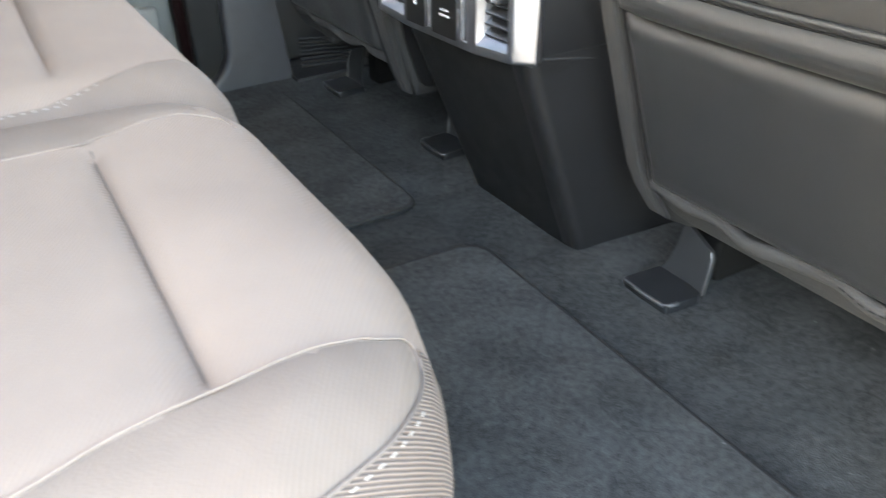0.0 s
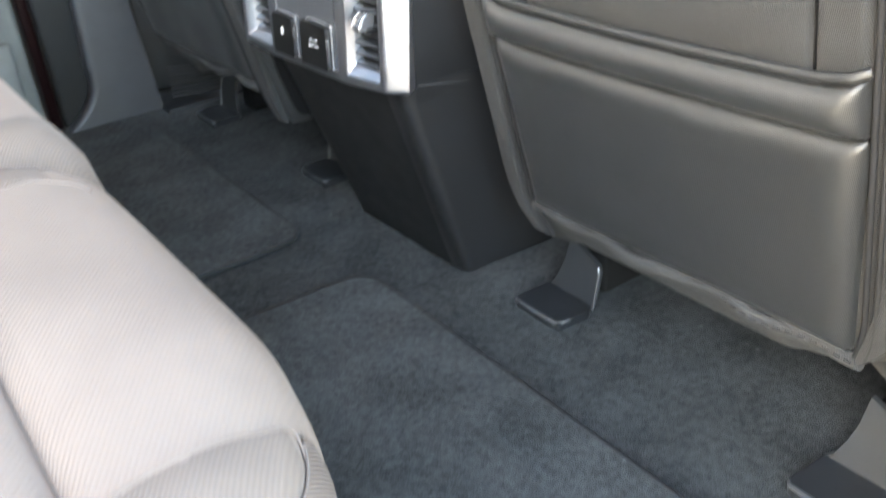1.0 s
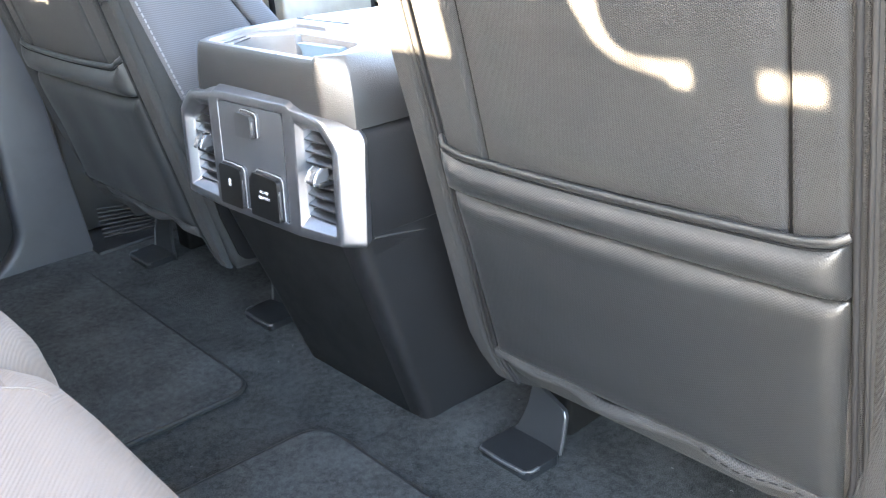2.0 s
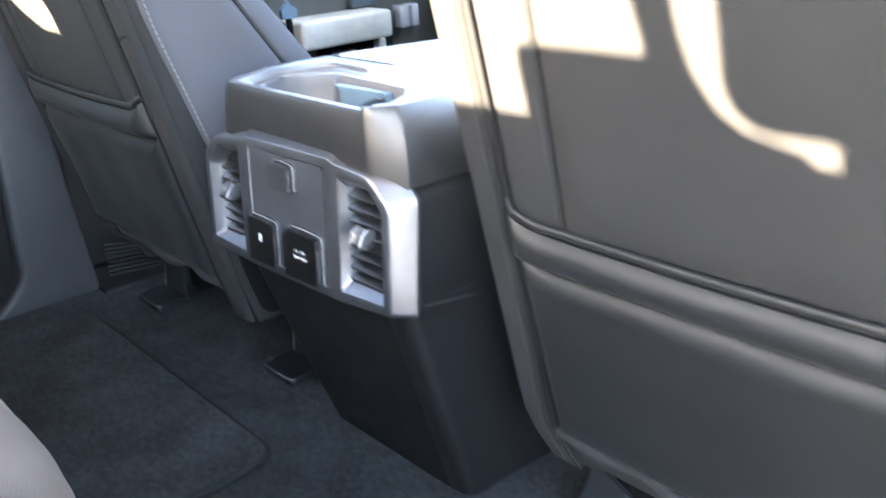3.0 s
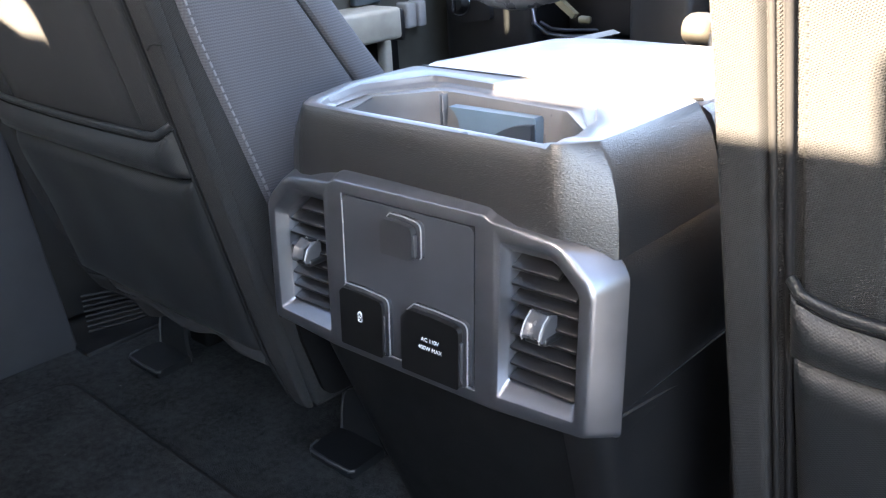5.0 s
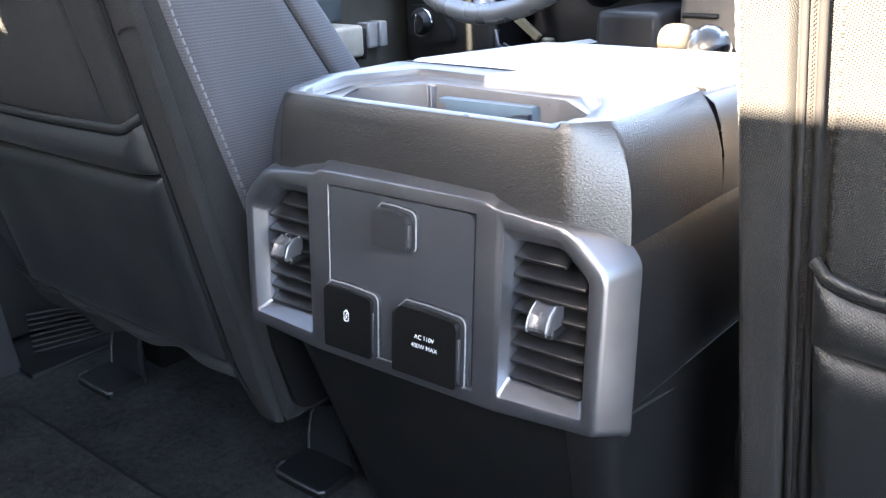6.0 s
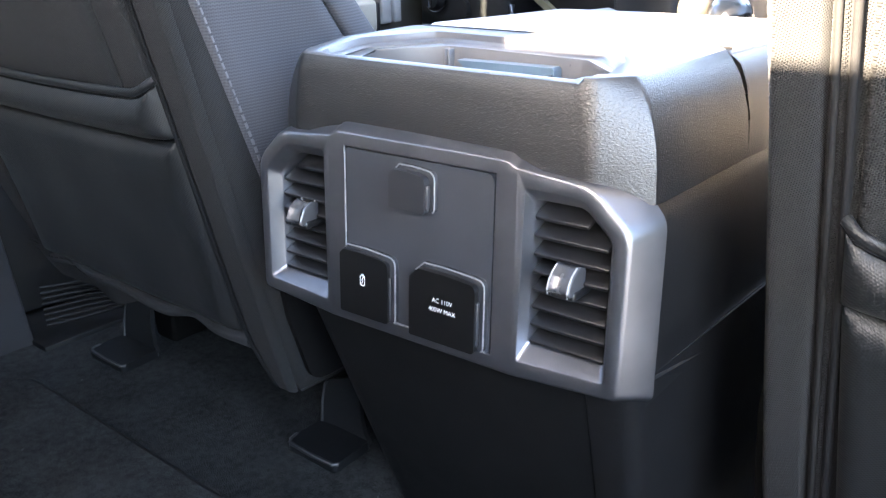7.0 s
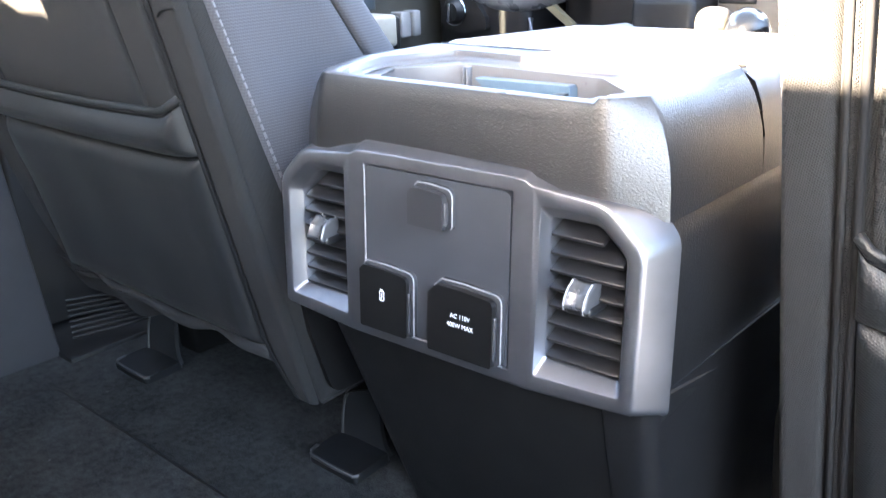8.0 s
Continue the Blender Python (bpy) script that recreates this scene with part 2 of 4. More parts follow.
# ---- builders ----
def finish(name, bm, mat, parent=None, label="", smooth=50.0):
    bmesh.ops.recalc_face_normals(bm, faces=bm.faces)
    me = bpy.data.meshes.new(name)
    bm.to_mesh(me)
    bm.free()
    me.materials.append(mat)
    me.polygons.foreach_set("use_smooth", [True] * len(me.polygons))
    me.set_sharp_from_angle(angle=radians(smooth))
    ob = new(name, me)
    if parent:
        ob.parent = parent
    if label:
        tagged(ob, label)
    return ob


def part(name, bm, mat, parent, label="", smooth=50.0):
    return finish(name, bm, mat, parent, label, smooth)


def thing(name, label, category, group="", kind=""):
    return tagged(new(name), label, category, group, kind)


def box(x0, x1, y0, y1, z0, z1, bevel=0.003, seg=2, bm=None):
    """A box with rounded edges."""
    own = bmesh.new()
    bmesh.ops.create_cube(own, size=1.0)
    for v in own.verts:
        v.co = Vector(((x0 + x1) / 2 + v.co.x * (x1 - x0), (y0 + y1) / 2 + v.co.y * (y1 - y0), (z0 + z1) / 2 + v.co.z * (z1 - z0)))
    if bevel:
        bmesh.ops.bevel(own, geom=own.edges[:], offset=bevel, segments=seg, profile=0.5, affect="EDGES")
    if bm is None:
        return own
    join(bm, own)
    return bm


def join(bm, other):
    me = bpy.data.meshes.new("joined")
    other.to_mesh(me)
    other.free()
    bm.from_mesh(me)
    bpy.data.meshes.remove(me)
    return bm


def loft(loops, closed=True, cap=True, bm=None):
    """A skin over loops with equal numbers of points."""
    bm = bm or bmesh.new()
    rows = [[bm.verts.new(p) for p in loop] for loop in loops]
    n = len(rows[0])
    for a, b in zip(rows, rows[1:]):
        for i in range(n if closed else n - 1):
            j = (i + 1) % n
            bm.faces.new((a[i], a[j], b[j], b[i]))
    if cap and closed:
        if cap != "end":
            bm.faces.new(rows[0][::-1])
        bm.faces.new(rows[-1])
    return bm


def round_poly(corners, steps=5):
    """A polygon (x, y, radius) with rounded corners, as a list of points; equal counts for equal numbers of corners."""
    out, n = [], len(corners)
    for i in range(n):
        p, r = Vector(corners[i][:2]), corners[i][2]
        a, b = Vector(corners[i - 1][:2]), Vector(corners[(i + 1) % n][:2])
        u, w = (a - p).normalized(), (b - p).normalized()
        half = u.angle(w) / 2
        d = min(r / math.tan(half), 0.49 * (a - p).length, 0.49 * (b - p).length)
        s, e = p + u * d, p + w * d
        for k in range(steps):
            t = k / (steps - 1)
            out.append((1 - t) ** 2 * s + 2 * t * (1 - t) * p + t * t * e)
    return out


def tube(points, radius, sides=8, bm=None, flat=1.0, up=(0, 0, 1), closed=False):
    """A cord along points; flat squeezes it along up."""
    bm = bm or bmesh.new()
    pts = [Vector(p) for p in points]
    loops = []
    for i, p in enumerate(pts):
        a = pts[i - 1] if i or closed else pts[i]
        b = pts[(i + 1) % len(pts)] if i + 1 < len(pts) or closed else pts[i]
        t = (b - a).normalized()
        s = t.cross(Vector(up))
        s = s.normalized() if s.length > 1e-4 else t.orthogonal().normalized()
        w = s.cross(t).normalized()
        loops.append([p + radius * (math.cos(q) * s + flat * math.sin(q) * w) for q in (2 * math.pi * k / sides for k in range(sides))])
    if closed:
        loops.append(loops[0])
    return loft(loops, True, not closed, bm)


def prism(outline, depth, axis="y", at=0.0, bevel=0.002, seg=2, bm=None):
    """An outline of 2-D points pushed along an axis from at by depth, with rounded edges."""
    own = bmesh.new()
    def place(p, d):
        return {"y": (p[0], d, p[1]), "x": (d, p[0], p[1]), "z": (p[0], p[1], d)}[axis]
    a = [own.verts.new(place(p, at)) for p in outline]
    b = [own.verts.new(place(p, at + depth)) for p in outline]
    own.faces.new(a)
    own.faces.new(b[::-1])
    for i in range(len(a)):
        j = (i + 1) % len(a)
        own.faces.new((a[i], b[i], b[j], a[j]))
    if bevel:
        edges = [e for e in own.edges if len(e.link_faces) == 2 and e.calc_face_angle(0) > 0.6]
        bmesh.ops.bevel(own, geom=edges, offset=bevel, segments=seg, profile=0.5, affect="EDGES")
    return own if bm is None else join(bm, own)


def samples(n, edge):
    """Values from 0 to 1, closer together near both ends."""
    a = [edge * (1 - math.cos(math.pi / 2 * k / 5)) for k in range(6)]
    m = [edge + (1 - 2 * edge) * k / n for k in range(1, n)]
    return a + m + [1 - v for v in a[::-1]]


def pad(place, out, width, height, thick, edge, nu=14, nv=14, ripple=0.0, bm=None, seed=0):
    """A stuffed panel: place(u, v) is its base, out the way it bulges; round at the rim."""
    us, vs = samples(nu, min(0.45, edge / width)), samples(nv, min(0.45, edge / height))
    def row(v):
        line = []
        for u in us:
            d = min(u * width, (1 - u) * width, v * height, (1 - v) * height)
            q = min(d / edge, 1.0)
            h = thick * math.sqrt(max(0.0, 1 - (1 - q) ** 2)) - 0.003 * (1 - q)
            p = Vector(place(u, v))
            if ripple:
                h += ripple * q * noise.noise((p.x * 14 + seed, p.y * 14, p.z * 14))
            line.append(p + h * Vector(out))
        return line
    return loft([row(v) for v in vs], False, False, bm)


def dashes(points, length, gap, radius, lift=(0, 0, 0), bm=None):
    """Stitches along a line."""
    bm = bm or bmesh.new()
    pts = [Vector(p) + Vector(lift) for p in points]
    at, left, on = pts[0], length, True
    start = at
    for q in pts[1:]:
        while (q - at).length > left:
            at = at + (q - at).normalized() * left
            if on:
                tube([start, (start + at) / 2 + Vector(lift) * 0.3, at], radius, 5, bm)
            start, on = at, not on
            left = length if on else gap
        left -= (q - at).length
        at = q
    return bm


def line(f, n):
    return [f(k / n) for k in range(n + 1)]


# ---- floor, ground and the cab that closes the place ----
def ground():
    g = finish("ground", box(-300, 300, -300, 300, -0.80, -0.62, 0), GROUND)
    return tagged(g, "grey asphalt ground outside the truck", "ground", kind="structure")


def floor():
    bm = bmesh.new()
    n = 60
    def z(x, y):
        return 0.002 * noise.noise((x * 7, y * 7, 1)) - 0.002 + 0.010 * math.exp(-((x - 0.16) / 0.05) ** 2 - ((y - 0.12) / 0.06) ** 2)
    loft([[(-0.80 + 1.60 * i / n, y, z(-0.80 + 1.60 * i / n, y)) for i in range(n + 1)] for y in (-1.02 + 2.4 * j / n for j in range(n + 1))], False, False, bm)
    join(bm, box(-0.80, 0.80, -1.02, 1.38, -0.08, -0.03, 0.0))
    return tagged(finish("floor", bm, CARPET), "dark charcoal carpeted cab floor", "floor", kind="structure")


def shell():
    """Roof, rear wall with its window, windscreen frame and the sides, plain."""
    roof = finish("ceiling", box(-0.84, 0.84, -1.10, 0.62, 1.26, 1.30, 0.01), HEADLINER)
    tagged(roof, "light grey cloth headliner of the cab", "ceiling", kind="structure")
    bm = box(-0.84, 0.84, -1.10, -1.03, -0.03, 0.79, 0.0)
    box(-0.84, -0.68, -1.10, -1.03, 0.79, 1.26, 0.0, bm=bm)
    box(0.68, 0.84, -1.10, -1.03, 0.79, 1.26, 0.0, bm=bm)
    box(-0.68, 0.68, -1.10, -1.03, 1.10, 1.26, 0.0, bm=bm)
    tagged(finish("wall_rear", bm, WALL), "dark trimmed rear cab wall with window opening", "wall", kind="structure")
    tagged(finish("wall_front", box(-0.84, 0.84, 1.38, 1.44, -0.03, 0.78, 0.0), WALL), "dark bulkhead ahead of the dashboard", "wall", kind="structure")
    for s in (-1, 1):
        bm = tube([(s * 0.80, 1.30, 0.76), (s * 0.70, 0.64, 1.27)], 0.045, 8)
        tagged(finish("pillar_front", bm, WALL), "dark windscreen pillar trim", "pillar", kind="structure")
    # the front passenger's side: door below the window line
    bm = box(0.80, 0.86, 0.10, 1.38, 0.0, 0.72, 0.01)
    tagged(finish("wall_right", bm, DASH), "dark front passenger door trim", "door", kind="structure")
    bm = box(0.76, 0.84, -0.02, 0.10, 0.0, 1.26, 0.012)
    tagged(finish("pillar_right", bm, PILLAR), "grey trimmed door pillar", "pillar", kind="structure")
    bm = box(0.74, 0.86, -1.03, 1.38, -0.06, -0.004, 0.01)
    tagged(finish("sill_right", bm, WALL), "dark door sill trim", "sill", kind="structure")


def left_side():
    """Door pillar, seal, painted jamb, sill and both doors on the driver's side."""
    # pillar trim: narrower upwards, its foot flaring to the rear
    def section(z):
        back = -0.066 + 0.02 * max(0.0, (z - 0.10) / 0.4) - 0.055 * max(0.0, 1 - z / 0.075) ** 2
        front = 0.054 - 0.085 * z - 0.10 * max(0.0, z - 0.36)
        x = -0.735 - 0.02 * z
        if z > 0.5:
            back, front = -0.046, max(front, 0.02)
            x += 0.068 * max(0.0, min(1.0, (z - 0.56) / 0.08))   # unseen bulge, added to block a strip of sun on the knee panel
        return round_poly([(x, front, 0.004), (x, back, 0.016), (x - 0.062, back + 0.010, 0.003), (x - 0.062, front, 0.003)], 6), z
    levels = [-0.012, 0.0, 0.008, 0.018, 0.03, 0.045, 0.06, 0.075, 0.10, 0.15, 0.2, 0.3, 0.4, 0.5, 0.56, 0.60, 0.64, 0.8, 1.0, 1.26]
    p = finish("pillar_left", loft([[(q.x, q.y, zz) for q in pts] for pts, zz in map(section, levels)]), PILLAR)
    tagged(p, "grey plastic door pillar trim with rounded edge", "pillar", kind="structure")
    seal = finish("seal", box(-0.83, -0.765, -0.118, -0.035, -0.02, 1.25, 0.008), RUBBER)
    tagged(seal, "black rubber door seal beside the pillar", "seal", kind="structure")
    jamb = finish("trim_jamb", box(-0.84, -0.772, -0.138, -0.120, -0.02, 1.25, 0.003), MAROON)
    tagged(jamb, "maroon painted door jamb strip", "jamb", kind="structure")
    bm = box(-0.90, -0.700, 0.050, 1.36, -0.03, 0.003, 0.002)
    for k in range(8):
        ends = [(-0.748, 0.078, 0.010 + 0.0078 * k), (-0.726, 0.128, 0.013 + 0.0068 * k + 0.003 * math.sin(0.3 * k)), (-0.702, 0.196, 0.018 + 0.0050 * k)]
        tube(ends, 0.0021, 6, bm)
    tagged(finish("sill_left", bm, CONSOLE), "black ribbed door sill trim", "sill", kind="structure")
    # rear door, closed
    door = thing("door_1", "closed rear door with grey trim and map pocket", "door", kind="structure")
    part("door_panel", box(-0.88, -0.785, -1.06, -0.139, -0.06, 0.72, 0.012), DOOR_TRIM, door)
    part("window_pane", box(-0.834, -0.829, -1.04, -0.13, 0.70, 1.27, 0), TINT, door, "dark tinted window pane")
    bm = box(-0.800, -0.768, -0.62, -0.215, 0.07, 0.24, 0.014, 3)
    part("map_pocket", bm, DOOR_TRIM, door)
    outline = [Vector((y, z)) for y, z in ((-0.60, 0.225), (-0.24, 0.225), (-0.225, 0.21), (-0.225, 0.09))]
    part("pocket_rim", tube([(-0.766, p.x, p.y) for p in outline], 0.006, 8), CONSOLE, door)
    bm = box(-0.800, -0.762, -0.205, -0.165, 0.02, 0.165, 0.008, 2)
    part("door_edge_grip", bm, DOOR_TRIM, door)
    # front door, closed
    door = thing("door_2", "closed driver's door with taupe armrest", "door", kind="structure")
    part("door_panel", box(-0.90, -0.83, 0.0, 1.40, -0.03, 0.72, 0.012), DOOR_OLIVE, door)
    part("armrest", box(-0.835, -0.745, 0.520, 0.738, 0.322, 0.377, 0.008, 3), ARM, door, "taupe padded armrest")
    part("armrest_cap", box(-0.832, -0.752, 0.7385, 0.752, 0.316, 0.372, 0.005, 2), DASH, door)
    part("armrest_strut", box(-0.8285, -0.806, 0.745, 0.766, 0.05, 0.312, 0.005), ARM, door)
    # flat dark plate on the panel, painted as a shaded hollow
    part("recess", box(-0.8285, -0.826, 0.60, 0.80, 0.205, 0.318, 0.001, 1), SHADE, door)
    part("pull_cup", box(-0.8255, -0.815, 0.63, 0.695, 0.20, 0.298, 0.006, 2), DOOR_TRIM, door)
    part("handle_bezel", box(-0.8285, -0.812, 0.690, 0.752, 0.379, 0.4285, 0.003, 2), BEZEL, door, "blue-grey handle surround")
    # added pale slab; its colour stands in for light on the upper door
    part("upper_trim", box(-0.8285, -0.806, 0.02, 1.10, 0.432, 0.715, 0.008, 2), ARM, door, "added pale slab for the lit upper door")
    bm = box(-0.832, -0.80, 0.805, 0.830, 0.325, 0.372, 0.004)
    join(bm, box(-0.832, -0.80, 0.837, 0.857, 0.325, 0.372, 0.004))
    # pale colour stands in for the chrome pull's reflection
    part("door_pull", bm, GLINT, door, "small bright door pull")
    # added black sheet that darkens the lower door behind the pillar
    part("kick_panel", box(-0.8285, -0.815, 0.062, 0.395, 0.006, 0.300, 0.006, 2), DASH, door, "added black sheet on lower door")
    part("door_pocket", box(-0.828, -0.795, 0.40, 1.20, 0.04, 0.20, 0.02, 3), DASH, door)


def belt_anchor():
    """Lower anchor of the driver's belt, on a thin stay beside the armrest."""
    b = thing("belt_anchor", "pale blue-grey seat belt anchor beside the door armrest", "seat belt")
    shape = round_poly([(0.488, 0.386, 0.006), (0.488, 0.402, 0.005), (0.497, 0.411, 0.004), (0.504, 0.418, 0.003), (0.509, 0.410, 0.004), (0.522, 0.403, 0.004), (0.522, 0.386, 0.006)], 4)
    part("plate", prism(shape, 0.010, "x", -0.768, 0.0025, 2), DIVIDER, b)
    part("stay", tube([(-0.763, 0.503, 0.412), (-0.764, 0.500, 0.50), (-0.775, 0.47, 0.66)], 0.0016, 8), RIM_LINE, b, "thin pale stay")
    part("post", tube([(-0.764, 0.505, 0.395), (-0.764, 0.505, -0.002)], 0.006, 8), SHADE, b)


# ---- floor mats ----
def floor_mat(outline, edge_mat, label):
    mat = thing("floor_mat", label, "floor mat", "rear floor mats")
    pts = round_poly(outline, 7)
    own = bmesh.new()
    n = 16
    c = sum(pts, Vector((0, 0))) / len(pts)
    loops = []
    for f, z in ((1.0, 0.0), (1.0, 0.006), (0.992, 0.0085)) + tuple((0.98 * k / 10, 0.0085) for k in range(10, 0, -1)):
        loops.append([(c.x + (p.x - c.x) * f, c.y + (p.y - c.y) * f, z + (0.0012 * noise.noise((p.x * f * 16, p.y * f * 16, 4)) if f < 0.98 else 0)) for p in pts])
    loft(loops, True, True, own)
    part("pad", own, MAT, mat)
    part("binding", tube([(p.x, p.y, 0.0052) for p in pts], 0.0034, 8, closed=True), edge_mat, mat)
    return mat


# ---- centre console ----
LEAN = 0.065


def console():
    con = thing("center_console", "black centre console with silver vent panel and cup tray", "console")
    # lower body: leans forward to its foot
    def body(z):
        t = max(0.0, min(1.0, (0.255 - z) / 0.255))
        y = 0.014 + 0.084 * t
        hw = 0.1455 - 0.020 * t
        return [(q.x, q.y, z) for q in round_poly([(-hw, y, 0.024), (hw, y, 0.024), (hw + 0.006, 0.60, 0.02), (-hw - 0.006, 0.60, 0.02)], 8)]
    part("lower_body", loft([body(z) for z in (-0.004, 0.0, 0.03, 0.08, 0.13, 0.18, 0.22, 0.25, 0.256)]), CONSOLE, con)
    rows = []
    for k in range(13):
        z = 0.2545 - 0.252 * k / 12
        t = (0.255 - z) / 0.255
        y, hw = 0.014 + 0.084 * t, 0.1455 - 0.020 * t
        arc = round_poly([(hw - 0.030, y - 0.0012, 0.001), (hw + 0.0012, y - 0.0012, 0.024), (hw + 0.0064, 0.50, 0.001), (hw - 0.004, 0.50, 0.001), (hw - 0.006, y + 0.006, 0.02), (hw - 0.030, y + 0.004, 0.001)], 6)
        rows.append([(q.x, q.y, z) for q in arc])
    part("corner_trim", loft(rows), CONSOLE_SIDE, con, "black grained corner trim")
    # flank between the bezel and the top, both sides
    for s in (-1, 1):
        rows = []
        for x, z in ((0.1420, 0.225), (0.1460, 0.236), (0.1490, 0.30), (0.1480, 0.345), (0.1440, 0.360), (0.130, 0.370)):
            rows.append([(s * x, 0.033 + 0.02 * k, z + 0.0006 * k) for k in range(26)])
        part("side_panel", loft(rows, False, False), CONSOLE_SIDE, con)
        part("parting_line", tube([(s * (0.1472 - 0.0006 * k), 0.034 + 0.02 * k, 0.2530 - 0.0034 * k) for k in range(8)], 0.0016, 6), RUBBER, con, "dark parting line")
    # bezel: a vent surround on each side, rails and columns round the panel
    bezel = bmesh.new()
    for s in (-1, 1):
        vent_surround(bezel, s)
        vent(con, s)
        loft([[(s * x, y, z) for x, y in ((0.0745, 0.0), (0.0680, 0.0), (0.0608, 0.0), (0.0602, 0.0006), (0.0602, 0.006))] for z in (0.2576, 0.31, 0.3712)], False, False, bezel)
    rows = []
    for x, top in ((0.0745, 0.3805), (0.0730, 0.3808), (0.0715, 0.3815), (0.0690, 0.3830), (0.0675, 0.3836), (0.0650, 0.3838), (0.0602, 0.3839), (0.03, 0.3840), (0.0, 0.3840)):
        rows.append([(x, y, z) for y, z in ((0.030, top), (0.0085, top), (0.0065, top - 0.0008), (0.0010, top - 0.0042), (0.0002, top - 0.0049), (0.0, top - 0.0056), (0.0, 0.3712), (0.0004, 0.3707), (0.0050, 0.3706))])
    rows = [[(-x, y, z) for x, y, z in r] for r in rows] + rows[-2::-1]
    loft(rows, False, False, bezel)
    loft([[(x, y, z) for y, z in ((0.006, 0.2582), (0.0005, 0.2582), (0.0, 0.2576), (0.0, 0.2510), (0.0005, 0.2496), (0.0010, 0.2488), (0.0016, 0.2485), (0.0040, 0.2475), (0.030, 0.2475))] for x in (-0.0745, -0.0602, 0.0, 0.0602, 0.0745)], False, False, bezel)
    hidden = [f for f in bezel.faces if all(abs(abs(v.co.x) - 0.0745) < 1e-5 for v in f.verts)]
    bmesh.ops.delete(bezel, geom=hidden, context="FACES")
    bmesh.ops.remove_doubles(bezel, verts=bezel.verts, dist=0.00006)
    part("bezel", bezel, SILVER, con, "satin grey bezel round the vents and panel", 38)
    # panel, its edge line and three covers
    part("panel_backing", box(-0.0660, 0.0660, 0.0058, 0.0250, 0.2530, 0.3750, 0), VENT, con)
    pts = round_poly([(-0.0592, 0.2592, 0.002), (0.0592, 0.2592, 0.002), (0.0592, 0.3698, 0.006), (-0.0592, 0.3698, 0.003)], 5)
    part("center_panel", prism(pts, 0.006, "y", 0.0002, 0.0007, 2), PANEL, con)
    edge = [(-0.0600, 0.0000, 0.3660), (-0.0600, 0.0, 0.31), (-0.0600, 0.0, 0.2625), (-0.0590, 0.0, 0.2594), (-0.0565, 0.0, 0.2584), (0.0, 0.0, 0.2584), (0.0560, 0.0, 0.2584)]
    # pale line paints a highlight on the panel's left and bottom edges
    part("panel_trim", tube(edge, 0.0006, 6, up=(0, 1, 0)), RIM_LINE, con, "fine painted edge highlight")
    cover(con, "usb_cover", -0.0135, 0.0150, 0.3400, 0.3640, 0.0090, USB)
    c = cover(con, "charger_cover", -0.0592, -0.0165, 0.2595, 0.3030, 0.0070, COVER)
    frame_pts = round_poly([(-0.0403, 0.2818, 0.0012), (-0.0365, 0.2818, 0.0012), (-0.0365, 0.2885, 0.0012), (-0.0403, 0.2885, 0.0012)], 4)
    bm = tube([(p.x, -0.0072, p.y) for p in frame_pts], 0.00038, 5, closed=True)
    box(-0.0393, -0.0375, -0.0074, -0.0069, 0.2886, 0.2896, 0, bm=bm)
    tube([(-0.0378, -0.0072, 0.2873), (-0.0389, -0.0072, 0.2851), (-0.0379, -0.0072, 0.2851), (-0.0390, -0.0072, 0.2830)], 0.00038, 5, bm, up=(0, 1, 0))
    part("battery_symbol", bm, WHITE, c, "white printed battery symbol")
    c = cover(con, "outlet_cover", 0.0030, 0.0540, 0.2595, 0.3045, 0.0085, COVER, 0.0075)
    for text, z in (("AC 110V", 0.2876), ("400W MAX", 0.2815)):
        cu = bpy.data.curves.new("lettering", "FONT")
        cu.body, cu.size, cu.align_x, cu.extrude = text, 0.0042, "CENTER", 0.0001
        cu.materials.append(WHITE)
        ob = new("lettering", cu)
        ob.parent = c
        ob.matrix_basis = pose(0.0295, -0.00856 + LEAN * (z - 0.352) + 0.03 * 0.0295, z - 0.0015, 90 - math.degrees(math.atan(LEAN)), 0, math.degrees(math.atan(0.03)))
        tagged(ob, "white printed lettering")
    # the panel leans: its foot and its driver's end stand nearer to the rear seat
    leaning = [o for o in con.children if o.name.split(".")[0] in ("bezel", "air_vent", "panel_backing", "center_panel", "panel_trim", "usb_cover", "charger_cover", "outlet_cover")]
    for o in leaning + [k for p in leaning for k in p.children]:
        if o.type == "MESH":
            for v in o.data.vertices:
                v.co.y += LEAN * (v.co.z - 0.352) + 0.03 * v.co.x
    top_of_console(con)
    return con


